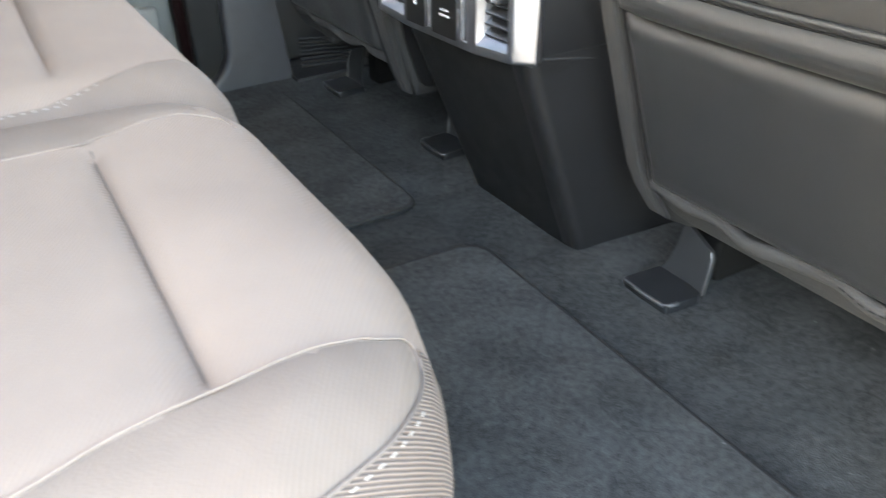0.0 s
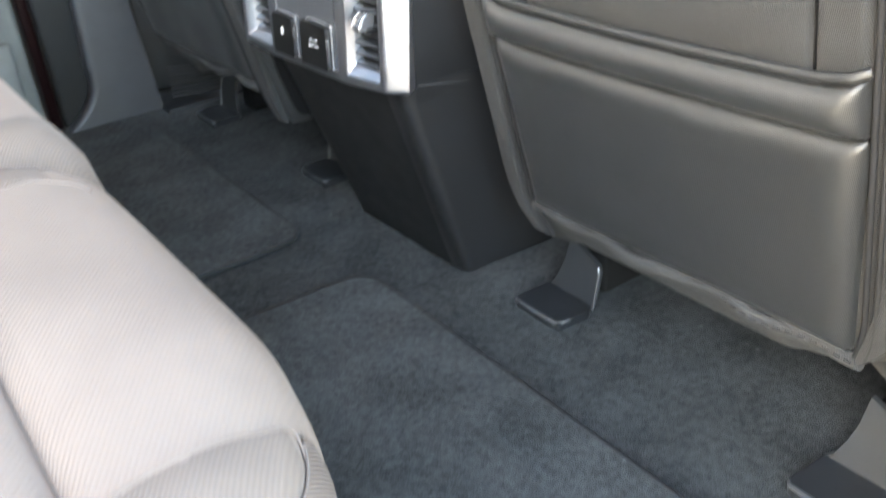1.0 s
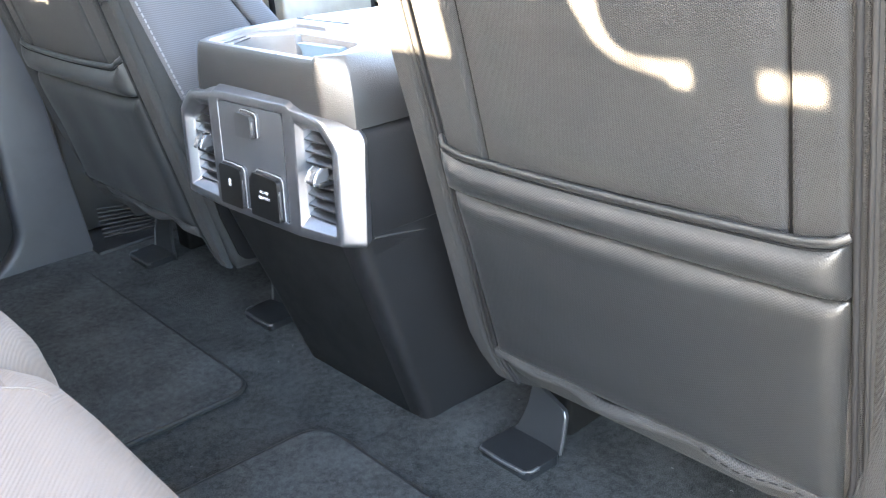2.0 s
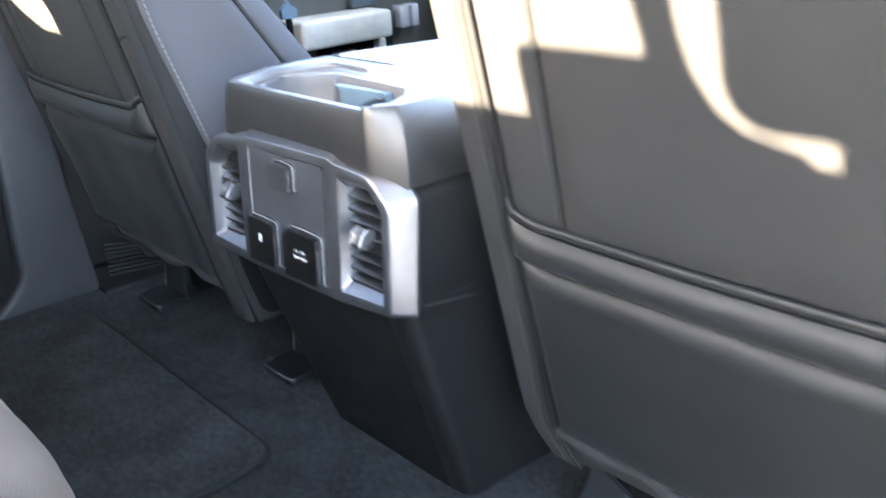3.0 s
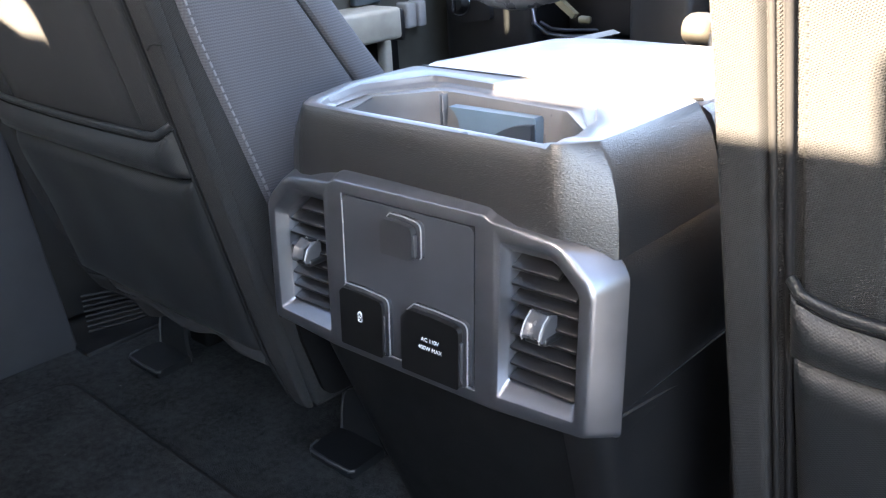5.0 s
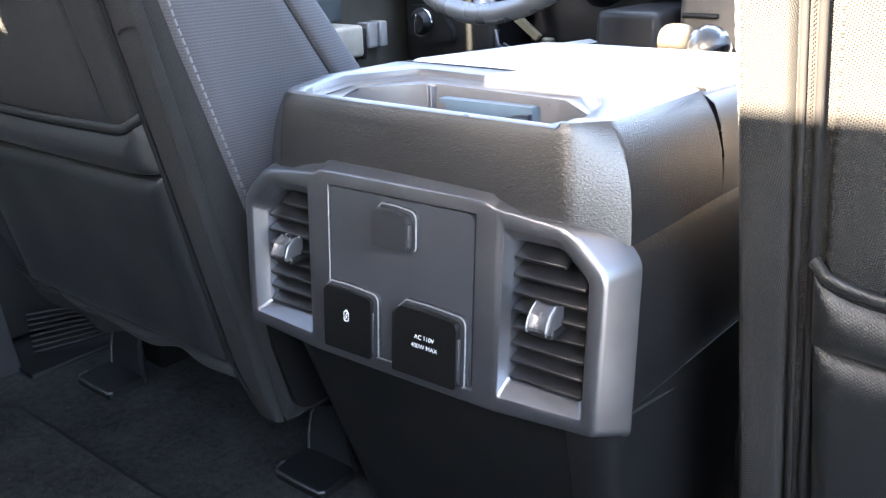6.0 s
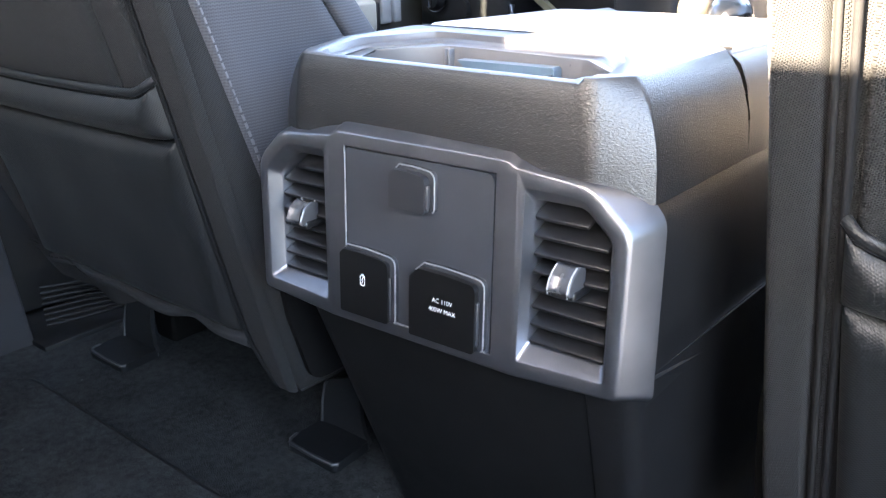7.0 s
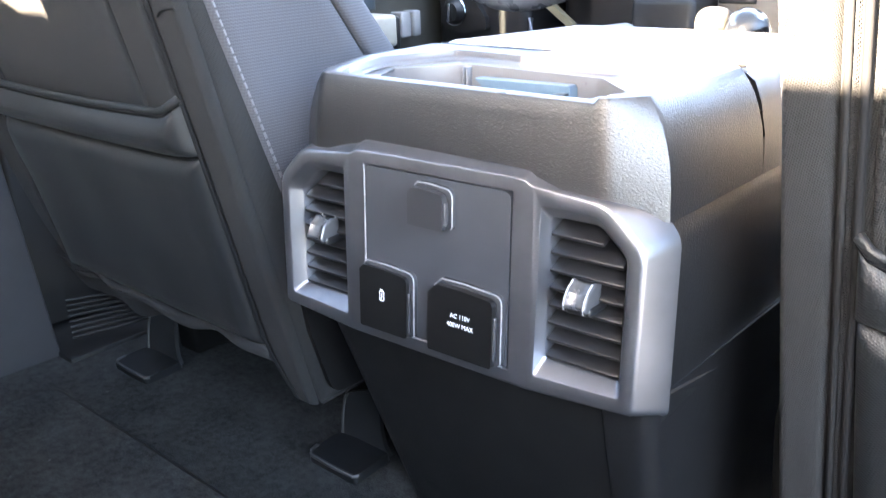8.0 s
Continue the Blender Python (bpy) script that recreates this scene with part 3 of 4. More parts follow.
def vent_surround(bezel, s):
    """Loops of five corners (x, z, radius, depth), from the hidden back over the facet, the crease and the land into the opening."""
    loops = []
    for ring in (
        ((0.0745, 0.2475, 0.0, 0.030), (0.1470, 0.2490, 0.006, 0.034), (0.1450, 0.3515, 0.016, 0.036), (0.1340, 0.3680, 0.016, 0.036), (0.0745, 0.3805, 0.0, 0.030)),
        ((0.0745, 0.2475, 0.0, 0.0040), (0.1584, 0.2500, 0.006, 0.0190), (0.1542, 0.3530, 0.018, 0.0245), (0.1424, 0.3690, 0.020, 0.0235), (0.0745, 0.3805, 0.0, 0.0085)),
        ((0.0745, 0.2485, 0.0, 0.0016), (0.1576, 0.2514, 0.006, 0.0164), (0.1532, 0.3528, 0.018, 0.0221), (0.1412, 0.3688, 0.020, 0.0210), (0.0745, 0.3797, 0.0, 0.0065)),
        ((0.0745, 0.2488, 0.0, 0.0010), (0.1462, 0.2536, 0.005, 0.0026), (0.1467, 0.3512, 0.018, 0.0030), (0.1225, 0.3734, 0.022, 0.0026), (0.0745, 0.3763, 0.0, 0.0010)),
        ((0.0745, 0.2496, 0.0, 0.0005), (0.1449, 0.2544, 0.005, 0.0009), (0.1454, 0.3504, 0.018, 0.0010), (0.1218, 0.3722, 0.022, 0.0008), (0.0745, 0.3756, 0.0, 0.0002)),
        ((0.0745, 0.2510, 0.0, 0.0), (0.1430, 0.2556, 0.005, 0.0), (0.1436, 0.3494, 0.018, 0.0), (0.1208, 0.3705, 0.022, 0.0), (0.0745, 0.3749, 0.0, 0.0)),
        ((0.0782, 0.2592, 0.002, 0.0), (0.1372, 0.2626, 0.003, 0.0), (0.1374, 0.3460, 0.012, 0.0), (0.1165, 0.3652, 0.014, 0.0), (0.0795, 0.3656, 0.002, 0.0)),
        ((0.0788, 0.2600, 0.002, 0.0004), (0.1367, 0.2632, 0.003, 0.0004), (0.1369, 0.3456, 0.012, 0.0004), (0.1163, 0.3646, 0.014, 0.0004), (0.0800, 0.3650, 0.002, 0.0004)),
        ((0.0808, 0.2676, 0.003, 0.0082), (0.1318, 0.2676, 0.003, 0.0082), (0.1318, 0.3420, 0.010, 0.0082), (0.1140, 0.3578, 0.012, 0.0082), (0.0812, 0.3578, 0.003, 0.0082)),
        ((0.0813, 0.2683, 0.003, 0.0092), (0.1312, 0.2683, 0.003, 0.0092), (0.1312, 0.3416, 0.010, 0.0092), (0.1138, 0.3572, 0.012, 0.0092), (0.0817, 0.3572, 0.003, 0.0092)),
        ((0.0815, 0.2685, 0.003, 0.0400), (0.1310, 0.2685, 0.003, 0.0400), (0.1310, 0.3414, 0.010, 0.0400), (0.1137, 0.3570, 0.012, 0.0400), (0.0819, 0.3570, 0.003, 0.0400))):
        pts = round_poly([c[:3] for c in ring], 7)
        loops.append([(s * p.x, ring[k // 7][3], p.y) for k, p in enumerate(pts)])
    loft(loops, True, False, bezel)


def cover(con, name, x0, x1, z0, z1, proud, mat, cut=0.0035):
    """A hinged cover: back plate, a dark slot, a thick front leaf with a grip at its free end. cut: how far the hinge corner is cut."""
    def outline(gx, gz, r):
        top = [(x1 + gx, z1 + gz - 0.0012, r), ((x0 + x1) / 2, z1 + gz + 0.0006, 0.03), (x0 + cut, z1 + gz + 0.0006, 0.002), (x0, z1 + gz - 0.8 * cut, 0.002)]
        return round_poly([(x0, z0, 0.0016), (x1 + gx, z0, 0.0026)] + top, 5)
    c = part(name, prism(outline(0.0, 0.0, 0.0052), proud - 0.0048, "y", -proud, 0.0013, 3), mat, con)
    part("slot", prism(outline(-0.0012, -0.0012, 0.004), 0.0030, "y", -0.0052, 0), VENT, c)
    part("back_plate", prism(outline(0.0030, 0.0022, 0.0062), 0.0034, "y", -0.0030, 0.0008, 2), EDGE, c)
    # pale lines paint the gleam along the top and right rims
    rim = outline(0.0028, 0.0020, 0.0062)
    part("rim_line", tube([(p.x, -0.0028, p.y) for p in rim[6:26]], 0.00055, 6, up=(0, 1, 0)), RIM_LINE, c, "painted rim highlight")
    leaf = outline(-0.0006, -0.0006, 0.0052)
    part("rim_line", tube([(p.x, -proud + 0.0007, p.y) for p in leaf[9:26]], 0.00040, 6, up=(0, 1, 0)), RIM_LINE, c, "painted rim highlight")
    h = z1 - z0
    part("grip", box(x1 - 0.0016, x1 + 0.0012, -proud + 0.0012, -0.0042, z0 + 0.10 * h, z1 - 0.26 * h, 0.0007, 2), EDGE, c, "smooth grip strip")
    return c


def vent(con, s):
    v = part("air_vent", box(s * 0.1085 - 0.0265, s * 0.1085 + 0.0265, 0.0385, 0.0415, 0.265, 0.365, 0), COVER, con, "black louvred air vent")
    for k in range(8):
        z = 0.2738 + 0.0109 * k
        right = 0.1308 if z < 0.338 else 0.1308 - 1.2 * (z - 0.338)
        own = box(0.0817, right, -0.0090, 0.0090, -0.0014, 0.0014, 0.0008, 2)
        bmesh.ops.transform(own, matrix=pose(0, 0.0172, z, 27, 0, 0), verts=own.verts)
        if s < 0:
            for q in own.verts:
                q.co.x = -q.co.x
        part("slat", own, VENT, v)
    # adjuster: a saddle with raised ends, on a dark block; pale strips paint its glints
    own = bmesh.new()
    loops = []
    for x, grow in ((-0.0078, -0.0010), (-0.0076, 0.0004), (-0.0070, 0.0010), (-0.0060, 0.0008), (-0.0046, 0.0), (0.0, -0.0005), (0.0046, 0.0), (0.0060, 0.0008), (0.0070, 0.0010), (0.0076, 0.0004), (0.0078, -0.0010)):
        side = [(0.0070, 0.0074, 0.001), (0.0010, 0.0086 + grow, 0.003), (-0.0052 - grow, 0.0040 + grow, 0.004), (-0.0086 - grow, -0.0034, 0.0022), (-0.0072 - grow, -0.0062, 0.0016), (0.0070, -0.0050, 0.001)]
        loops.append([(x, p.x, p.y) for p in round_poly(side, 5)])
    loft(loops, True, True, own)
    bmesh.ops.transform(own, matrix=Matrix.Translation((s * 0.1065 + 0.0012, 0.0036, 0.3160)), verts=own.verts)
    tab = part("tab", own, TAB, v, "grey adjuster tab with painted edge glints", 40)
    for x in (-0.0064, 0.0066):
        at = lambda y, z, x=x: (s * 0.1065 + 0.0012 + x, 0.0036 + y, 0.3160 + z)
        part("edge", tube([at(0.0010, 0.0090), at(-0.0038, 0.0058), at(-0.0074, 0.0012), at(-0.0090, -0.0034), at(-0.0084, -0.0062)], 0.0006, 6), GLINT, tab, "painted edge glint")
    part("tab_base", box(s * 0.1065 - 0.0062, s * 0.1065 + 0.0098, -0.0020, 0.0180, 0.3062, 0.3124, 0.002), VENT, v)


def top_of_console(con):
    # grained shell round the tray: flat front, a facet at each corner with a sharp outer edge, then the flank
    levels = ((0.362, 0.1480, 0.0265, 0.1200, 0.0096), (0.380, 0.1468, 0.0275, 0.1190, 0.0098), (0.392, 0.1452, 0.0286, 0.1180, 0.0106), (0.403, 0.1420, 0.0300, 0.1165, 0.0116), (0.413, 0.1382, 0.0316, 0.1150, 0.0128),
              (0.4205, 0.1334, 0.0330, 0.1135, 0.0138), (0.4252, 0.1300, 0.0338, 0.1128, 0.0144), (0.4272, 0.1280, 0.0346, 0.1120, 0.0156))
    def outer(level, inset=0.0, lift=0.0):
        z, xs, ys, xf, yf = levels[level]
        xs, ys, xf, yf = xs - inset, ys + 0.3 * inset, xf - 0.3 * inset, yf + inset
        arc = [(xf - 0.012, yf), (xf - 0.0068, yf), (xf - 0.0038, yf + 0.0002), (xf, yf + 0.0010), (xf + 0.004, yf + 0.0034)]
        arc += [(xf + 0.004 + (xs - xf - 0.004) * k, yf + 0.0034 + (ys - yf - 0.0034) * (0.92 * k + 0.08 * k * k)) for k in (0.25, 0.5, 0.75, 0.96, 1.0)]
        arc += [(xs + 0.0006, ys + 0.003), (xs + 0.0012, 0.07), (xs + 0.0012, 0.146 - inset), (xs - 0.002, 0.150 - inset)]
        left, right = [(-x, y) for x, y in arc[::-1]], arc
        between = lambda a, b, n: [(a[0] + (b[0] - a[0]) * k / n, a[1] + (b[1] - a[1]) * k / n) for k in range(1, n)]
        loop = left + between(left[-1], right[0], 24) + right + between(right[-1], left[0], 24)
        return [(x, y, z + lift) for x, y in loop]
    tray = [(-0.110, 0.046, 0.014), (-0.096, 0.0230, 0.014), (0.098, 0.0230, 0.006), (0.101, 0.031, 0.004), (0.092, 0.108, 0.010), (-0.094, 0.122, 0.034)]
    def inner(z, grow=0.0, shape=tray):
        poly = round_poly([(x + math.copysign(grow, x), y + (grow if y > 0.08 else -0.35 * grow), r) for x, y, r in shape], 8)
        middle, loop = Vector((0.0, 0.075)), []
        for x, y, _ in outer(7):
            ray = Vector((x, y)) - middle
            best = None
            for p, q in zip(poly, poly[1:] + poly[:1]):
                e, w = q - p, p - middle
                det = ray.x * e.y - ray.y * e.x
                if abs(det) < 1e-12:
                    continue
                t, u = (w.x * e.y - w.y * e.x) / det, (w.x * ray.y - w.y * ray.x) / det
                if t > 0 and -1e-6 <= u <= 1 + 1e-6:
                    best = t if best is None else max(best, t)
            loop.append((middle.x + best * ray.x, middle.y + best * ray.y, z))
        return loop
    def dip(loop, deep=0.0034):
        """The rim behind the tray lies lower than the corner beside it."""
        return [(x, y, z - deep * max(0.0, min(1.0, (0.1080 - x) / 0.0024)) * max(0.0, min(1.0, (0.060 - y) / 0.012))) for x, y, z in loop]
    shell_loops = [outer(k) if k < 6 else dip(outer(k)) for k in range(8)]
    part("upper_shell", loft(shell_loops, True, False), GRAIN, con, "black leather-grained shell", 30)
    rim = [outer(7), outer(7, 0.0016, 0.0008), inner(0.4282, 0.0062), inner(0.4277, 0.0056), inner(0.4240, 0.0053), inner(0.4234, 0.0048), inner(0.4230, 0.0012), inner(0.4215, 0.0)]
    rim = [dip(lp) for lp in rim]
    part("tray_rim", loft(rim, True, False), RIM, con, "dark smooth tray rim")
    # ledge inside the rim, then the well: round at the driver's end
    well = [(-0.102, 0.066, 0.034), (-0.086, 0.0275, 0.030), (0.0965, 0.0265, 0.004), (0.0980, 0.0330, 0.004), (0.0895, 0.1035, 0.008), (-0.076, 0.1150, 0.040)]
    liner = [dip(inner(0.4215)), dip(inner(0.4205, -0.0010)), dip(inner(0.4203, 0.0, well)), inner(0.4185, -0.0010, well), inner(0.410, -0.0016, well), inner(0.374, -0.006, well), inner(0.369, -0.012, well)]
    part("cup_tray", loft(liner, True, "end"), TRAY, con, "grey plastic cup tray")
    bm = box(-0.0640, -0.0626, 0.1065, 0.1170, 0.372, 0.4190, 0.0005, 1)
    box(-0.0600, -0.0586, 0.1060, 0.1165, 0.372, 0.4190, 0.0005, 1, bm)
    part("tray_rib", bm, RIM, con, "fine twin ribs")
    part("tray_catch", box(0.0835, 0.0925, 0.084, 0.097, 0.398, 0.4195, 0.0022, 3), RIM, con)
    # divider: a plate with a hollow edge, and a darker curved cheek in front of it
    pts = [Vector(p) for p in ((-0.0435, 0.4140), (-0.0385, 0.4105), (-0.0348, 0.4050), (-0.0336, 0.3990), (-0.0350, 0.3925), (-0.0395, 0.3870), (-0.0455, 0.3840), (-0.0455, 0.372), (0.0370, 0.372), (0.0370, 0.4130), (0.0355, 0.4150))]
    d = part("cup_divider", prism(pts, 0.009, "y", 0.0960, 0.0014, 2), DIVIDER, con, "blue-grey rubber cup divider")
    arc = [Vector((-0.020 + 0.056 * k / 10, 0.384 + 0.0265 * math.sin(math.pi / 2 * k / 10))) for k in range(11)]
    part("cheek", prism(arc + [Vector((0.036, 0.372)), Vector((-0.020, 0.372))], 0.0050, "y", 0.0915, 0.0010, 2), DIVIDER_DARK, d, "darker curved cheek")
    # lid behind the tray, cushioned, and the forward flank
    def lid(z, hw, y0, y1):
        return [(q.x, q.y, z) for q in round_poly([(-hw, y0, 0.012), (hw, y0, 0.012), (hw * 0.97, y1, 0.05), (-hw * 0.97, y1, 0.05)], 8)]
    loops = [lid(0.395, 0.127, 0.1545, 0.385), lid(0.424, 0.1275, 0.1535, 0.39), lid(0.4285, 0.1265, 0.1545, 0.388), lid(0.4305, 0.123, 0.158, 0.383), lid(0.4325, 0.10, 0.175, 0.36), lid(0.4335, 0.05, 0.23, 0.31)]
    for lp in loops:
        lp[:] = [(x, y, z - 0.0020 - 0.24 * max(0.0, y - 0.25) ** 1.5) for x, y, z in lp]
    part("lid", loft(loops), LID, con, "padded armrest lid, glare painted pale")
    part("lid_gap", tube([(-0.1262, 0.158, 0.4262), (-0.1235, 0.1522, 0.4272), (-0.06, 0.1516, 0.4275), (0.06, 0.1516, 0.4275), (0.1235, 0.1522, 0.4272), (0.1275, 0.158, 0.4262)], 0.0013, 6), CONSOLE_SIDE, con, "dark gap round the lid")
    for s in (-1, 1):
        rows = []
        for x, z in ((0.1465, 0.360), (0.1455, 0.385), (0.1415, 0.405), (0.1365, 0.418), (0.130, 0.423), (0.120, 0.420)):
            rows.append([(s * x, 0.1535 + 0.02 * k, z - 0.03 * (0.02 * k)) for k in range(16)])
        part("forward_flank", loft(rows, False, False), GRAIN, con)
    part("front_deck", box(-0.14, 0.14, 0.385, 0.95, 0.28, 0.36, 0.01), DASH, con)


# ---- front seats ----
def front_seat(s, y0, lift, label):
    """s: 1 passenger, -1 driver. y0: the back's rear face at 0.36 m height."""
    seat = thing("front_seat", label, "car seat", "front seats")
    X = lambda x: s * x
    def rear(z):
        return y0 - 0.23 * (z - 0.364)
    out = Vector((0, -1, -0.23)).normalized()
    L = lift
    # depth of the bolster's seam and of its front edge at a height
    seam_at = lambda z: max(0.100, 0.112 + 0.47 * (0.501 - z))
    front_at = lambda z: max(0.140, 0.154 + 0.555 * (0.496 - z))
    # core of the back, rounded at its foot
    loops = []
    foot_z, cut = (0.092, 0.062) if s > 0 else (0.074, 0.016)
    for z in (foot_z, foot_z + 0.004, foot_z + 0.012, foot_z + 0.025, foot_z + 0.040, foot_z + 0.046, 0.145, 0.17, 0.22, 0.30, 0.40, 0.50, 0.60, 0.70, 0.78, 0.82, 0.835):
        foot = max(0.0, 1 - (z - foot_z) / 0.09)
        head = max(0.0, (z - 0.70) / 0.135)
        shrink = cut * (1 - math.sqrt(max(0.0, 1 - foot ** 2))) + 0.09 * head ** 2
        low = max(0.0, 1 - (max(z, 0.100) - 0.100) / 0.165)
        a, b, y = 0.191 + shrink, 0.662 - 0.13 * (1 - math.sqrt(max(0.0, 1 - low ** 2))), rear(z + L) + 0.012 * foot ** 2
        if s < 0:
            b = min(b, 0.204 + 0.9 * (z - foot_z) + 9.0 * max(0.0, z - foot_z - 0.040)) if z < 0.16 else b
        deep = max(0.150, front_at(z + L) + 0.004) - 0.06 * foot - 0.05 * head
        pts = round_poly([(a, y, 0.020), (b, y, 0.020), (b + 0.0, y + deep, 0.05), (a, y + deep, 0.05)], 8)
        loops.append([(X(q.x), q.y, z + L) for q in pts])
    part("backrest", loft(loops), SEAT, seat, "dark fabric backrest", 60)
    def place(x, z, lift_off=0.0):
        z += L
        return Vector((X(x), rear(z), z)) + lift_off * out
    # upper back in three stitched widths
    for a, b in ((0.2402, 0.2875), (0.2885, 0.5495), (0.5505, 0.5872)):
        bow = lambda v: 0.004 * math.sin(3.0 * v)
        f = lambda u, v, a=a, b=b: place(a + (b - a) * u + (bow(v) if a > 0.25 or u > 0.5 else 0) * (1 if u < 0.5 or b < 0.57 else 0), 0.350 + 0.42 * v)
        part("back_panel", pad(f, out, b - a, 0.42, 0.006, 0.0045, 10, 16), SEAT, seat)
    for x in (0.2880, 0.5500):
        part("back_seam", tube([place(x + 0.004 * math.sin(3.0 * v), 0.352 + 0.418 * v, 0.0016) for v in (k / 40 for k in range(41))], 0.0009, 6, up=out), WELT_DARK, seat, "black seam and shade line")
    # inner and outer strips beside the welts
    strip = 0.094 if s > 0 else 0.082
    # at its foot the strip curls away from the console on one seat and narrows to a point on the other
    curl = lambda z: 0.024 * max(0.0, (0.140 - z) / 0.046) ** 1.6 if s > 0 else -0.024 * max(0.0, (0.146 - z) / 0.064) ** 1.5
    def f(u, v):
        z = strip + (0.775 - strip) * v
        wide = 0.0285 if s > 0 else 0.0400
        return place(0.1955 + wide * u + curl(z) * (1.0 if s > 0 else u) + 0.010 * max(0, 1 - v / 0.12) ** 2 * (1 - u) * (s > 0), z)
    part("edge_strip", pad(f, out, 0.030, 0.66, 0.0050, 0.0045, 6, 30), SEAT, seat)
    f = lambda u, v: place(0.6015 + 0.056 * u - 0.075 * max(0.0, 1 - v / 0.24) ** 2.2 * (0.3 + 0.7 * u), 0.118 + 0.657 * v)
    part("edge_strip", pad(f, out, 0.056, 0.66, 0.005, 0.010, 8, 24), SEAT, seat)
    # welts and the zip between them, on both sides of the pocket
    for x, toward in ((0.2265, 1), (0.6005, -1)):
        inside = toward > 0
        low_end = (strip + 0.004) if inside else 0.132
        zs = [low_end + (0.775 - low_end) * k / 48 for k in range(49)]
        curve_in = lambda z: curl(z) if inside else 0.018 * max(0.0, 1 - (z - 0.104) / 0.07) ** 2
        if inside and s < 0:
            part("welt", tube([place(0.2372 + curve_in(z), z, 0.0040) for z in zs], 0.0016, 10, up=out), WELT, seat)
            part("welt", tube([place(0.2330 + curve_in(z), z, 0.0052) for z in zs], 0.0008, 8, up=out), WELT, seat)
            continue
        at = lambda off, z, up: place(x + toward * (off + curve_in(z)), z, up)
        part("zip_tape", tube([at(0.0045, z, 0.0012) for z in zs], 0.0068, 8, flat=0.25, up=out), ZIP, seat, "dark zip tape")
        part("binding", tube([at(0.0008 + 0.0002 * math.sin(210 * z), z, 0.0034) for z in zs], 0.0018, 10, up=out), ZIP, seat, "dark soft binding")
        part("welt", tube([at(0.0088, z, 0.0034) for z in zs], 0.0022, 10, up=out), WELT, seat)
        teeth = bmesh.new()
        for k in range(int((0.775 - low_end) / 0.0010)):
            z = low_end + 0.0010 * k
            c = at(0.0042 + 0.0004 * (-1) ** k, z, 0.0030)
            box(c.x - 0.0008, c.x + 0.0008, c.y - 0.0008, c.y + 0.0008, c.z - 0.00030, c.z + 0.00030, 0, bm=teeth)
        tagged(part("zip_teeth", teeth, ZIP, seat, "fine dark zip teeth"), kind="stuff")
    # pocket: padded top band with piping, panel, hem
    sag = lambda u: -0.005 - 0.004 * math.sin(math.pi * u) + 0.010 * max(0.0, 1 - u / 0.10) ** 2 + 0.006 * max(0.0, 1 - (1 - u) / 0.10) ** 2
    w = 0.352
    f = lambda u, v: place(0.2365 + w * u, 0.3175 + 0.042 * v + sag(u) * (0.35 + 0.65 * v), 0.005)
    part("pocket_band", pad(f, out, w, 0.043, 0.0165, 0.0190, 20, 8, 0.0012), VINYL, seat, "dark padded pocket band")
    rise = lambda u, base: base - 0.006 * max(0.0, 1 - min(u, 1 - u) / 0.02)
    part("pocket_binding", tube([place(0.2365 + w * u, 0.3612 + sag(u), rise(u, 0.0105)) for u in (k / 48 for k in range(49))], 0.0036, 10, flat=0.75, up=out), VINYL, seat, "dark stitched binding")
    # black tubes put the shadow of the band's creases into colour
    part("binding_seam", tube([place(0.2365 + w * u, 0.3572 + sag(u), rise(u, 0.0122)) for u in (k / 48 for k in range(49))], 0.0009, 6, up=out), WELT_DARK, seat, "black seam and shade line")
    part("pocket_seam", tube([place(0.2365 + w * u, 0.3170 + 0.35 * sag(u), 0.0042) for u in (k / 48 for k in range(49))], 0.0016, 6, up=out), WELT_DARK, seat, "black seam and shade line")
    f = lambda u, v: place(0.2365 + w * u + 0.006 * (1 - v) * (0.5 - u) * 2, 0.136 + 0.180 * v + 0.35 * sag(u) * v, 0.003)
    part("pocket_panel", pad(f, out, w, 0.180, 0.0115, 0.016, 18, 14, 0.003, seed=3 + s), VINYL, seat, "dark stretched pocket panel")
    pts = line(lambda u: place(0.236 + 0.352 * u, 0.129 - 0.005 * math.sin(math.pi * u) + 0.0030 * math.sin(11 * u + s) + 0.0016 * math.sin(31 * u), 0.001 + 0.003 * math.sin(19 * u)), 60)
    part("hem", tube(pts, 0.0080, 12, flat=0.72, up=out), HEM, seat, "grey folded hem")
    dash = bmesh.new()
    dashes([p + 0.0085 * out + Vector((0, 0, 0.004)) for p in pts[40:]], 0.006, 0.004, 0.0006, bm=dash)
    part("stitching", dash, WELT, seat)
    # loose cloth below the hem: deeper at both ends
    def skirt(u, v):
        wide = min(1.0, max(0.0, (u - 0.34) / 0.36)) if s < 0 else max(0.0, min(1.0, (u - 0.78) / 0.20))
        low = (0.046 if s > 0 else 0.020) * min(1.0, max(0.0, 1.25 * (1 - u / 0.34))) ** 0.8 + 0.044 * wide * wide * (3 - 2 * wide) - 0.03 * max(0.0, (u - 0.94) / 0.06) ** 2
        p = place(0.224 + 0.424 * u, 0.126 + 0.05 * max(0.0, u - 0.86) - (0.001 + low) * v, 0.0)
        return p + Vector((0, 0.004 + 0.010 * v + 0.006 * math.sin(17 * u), 0))
    rows = [line(lambda u, v=v: skirt(u, v), 40) for v in (0, 0.2, 0.4, 0.6, 0.8, 1.0)]
    rows += [[p + Vector((0, 0.006, 0)) for p in r] for r in rows[::-1]]
    part("skirt", loft(rows, False, False), SEAT, seat, "dark cloth skirt")
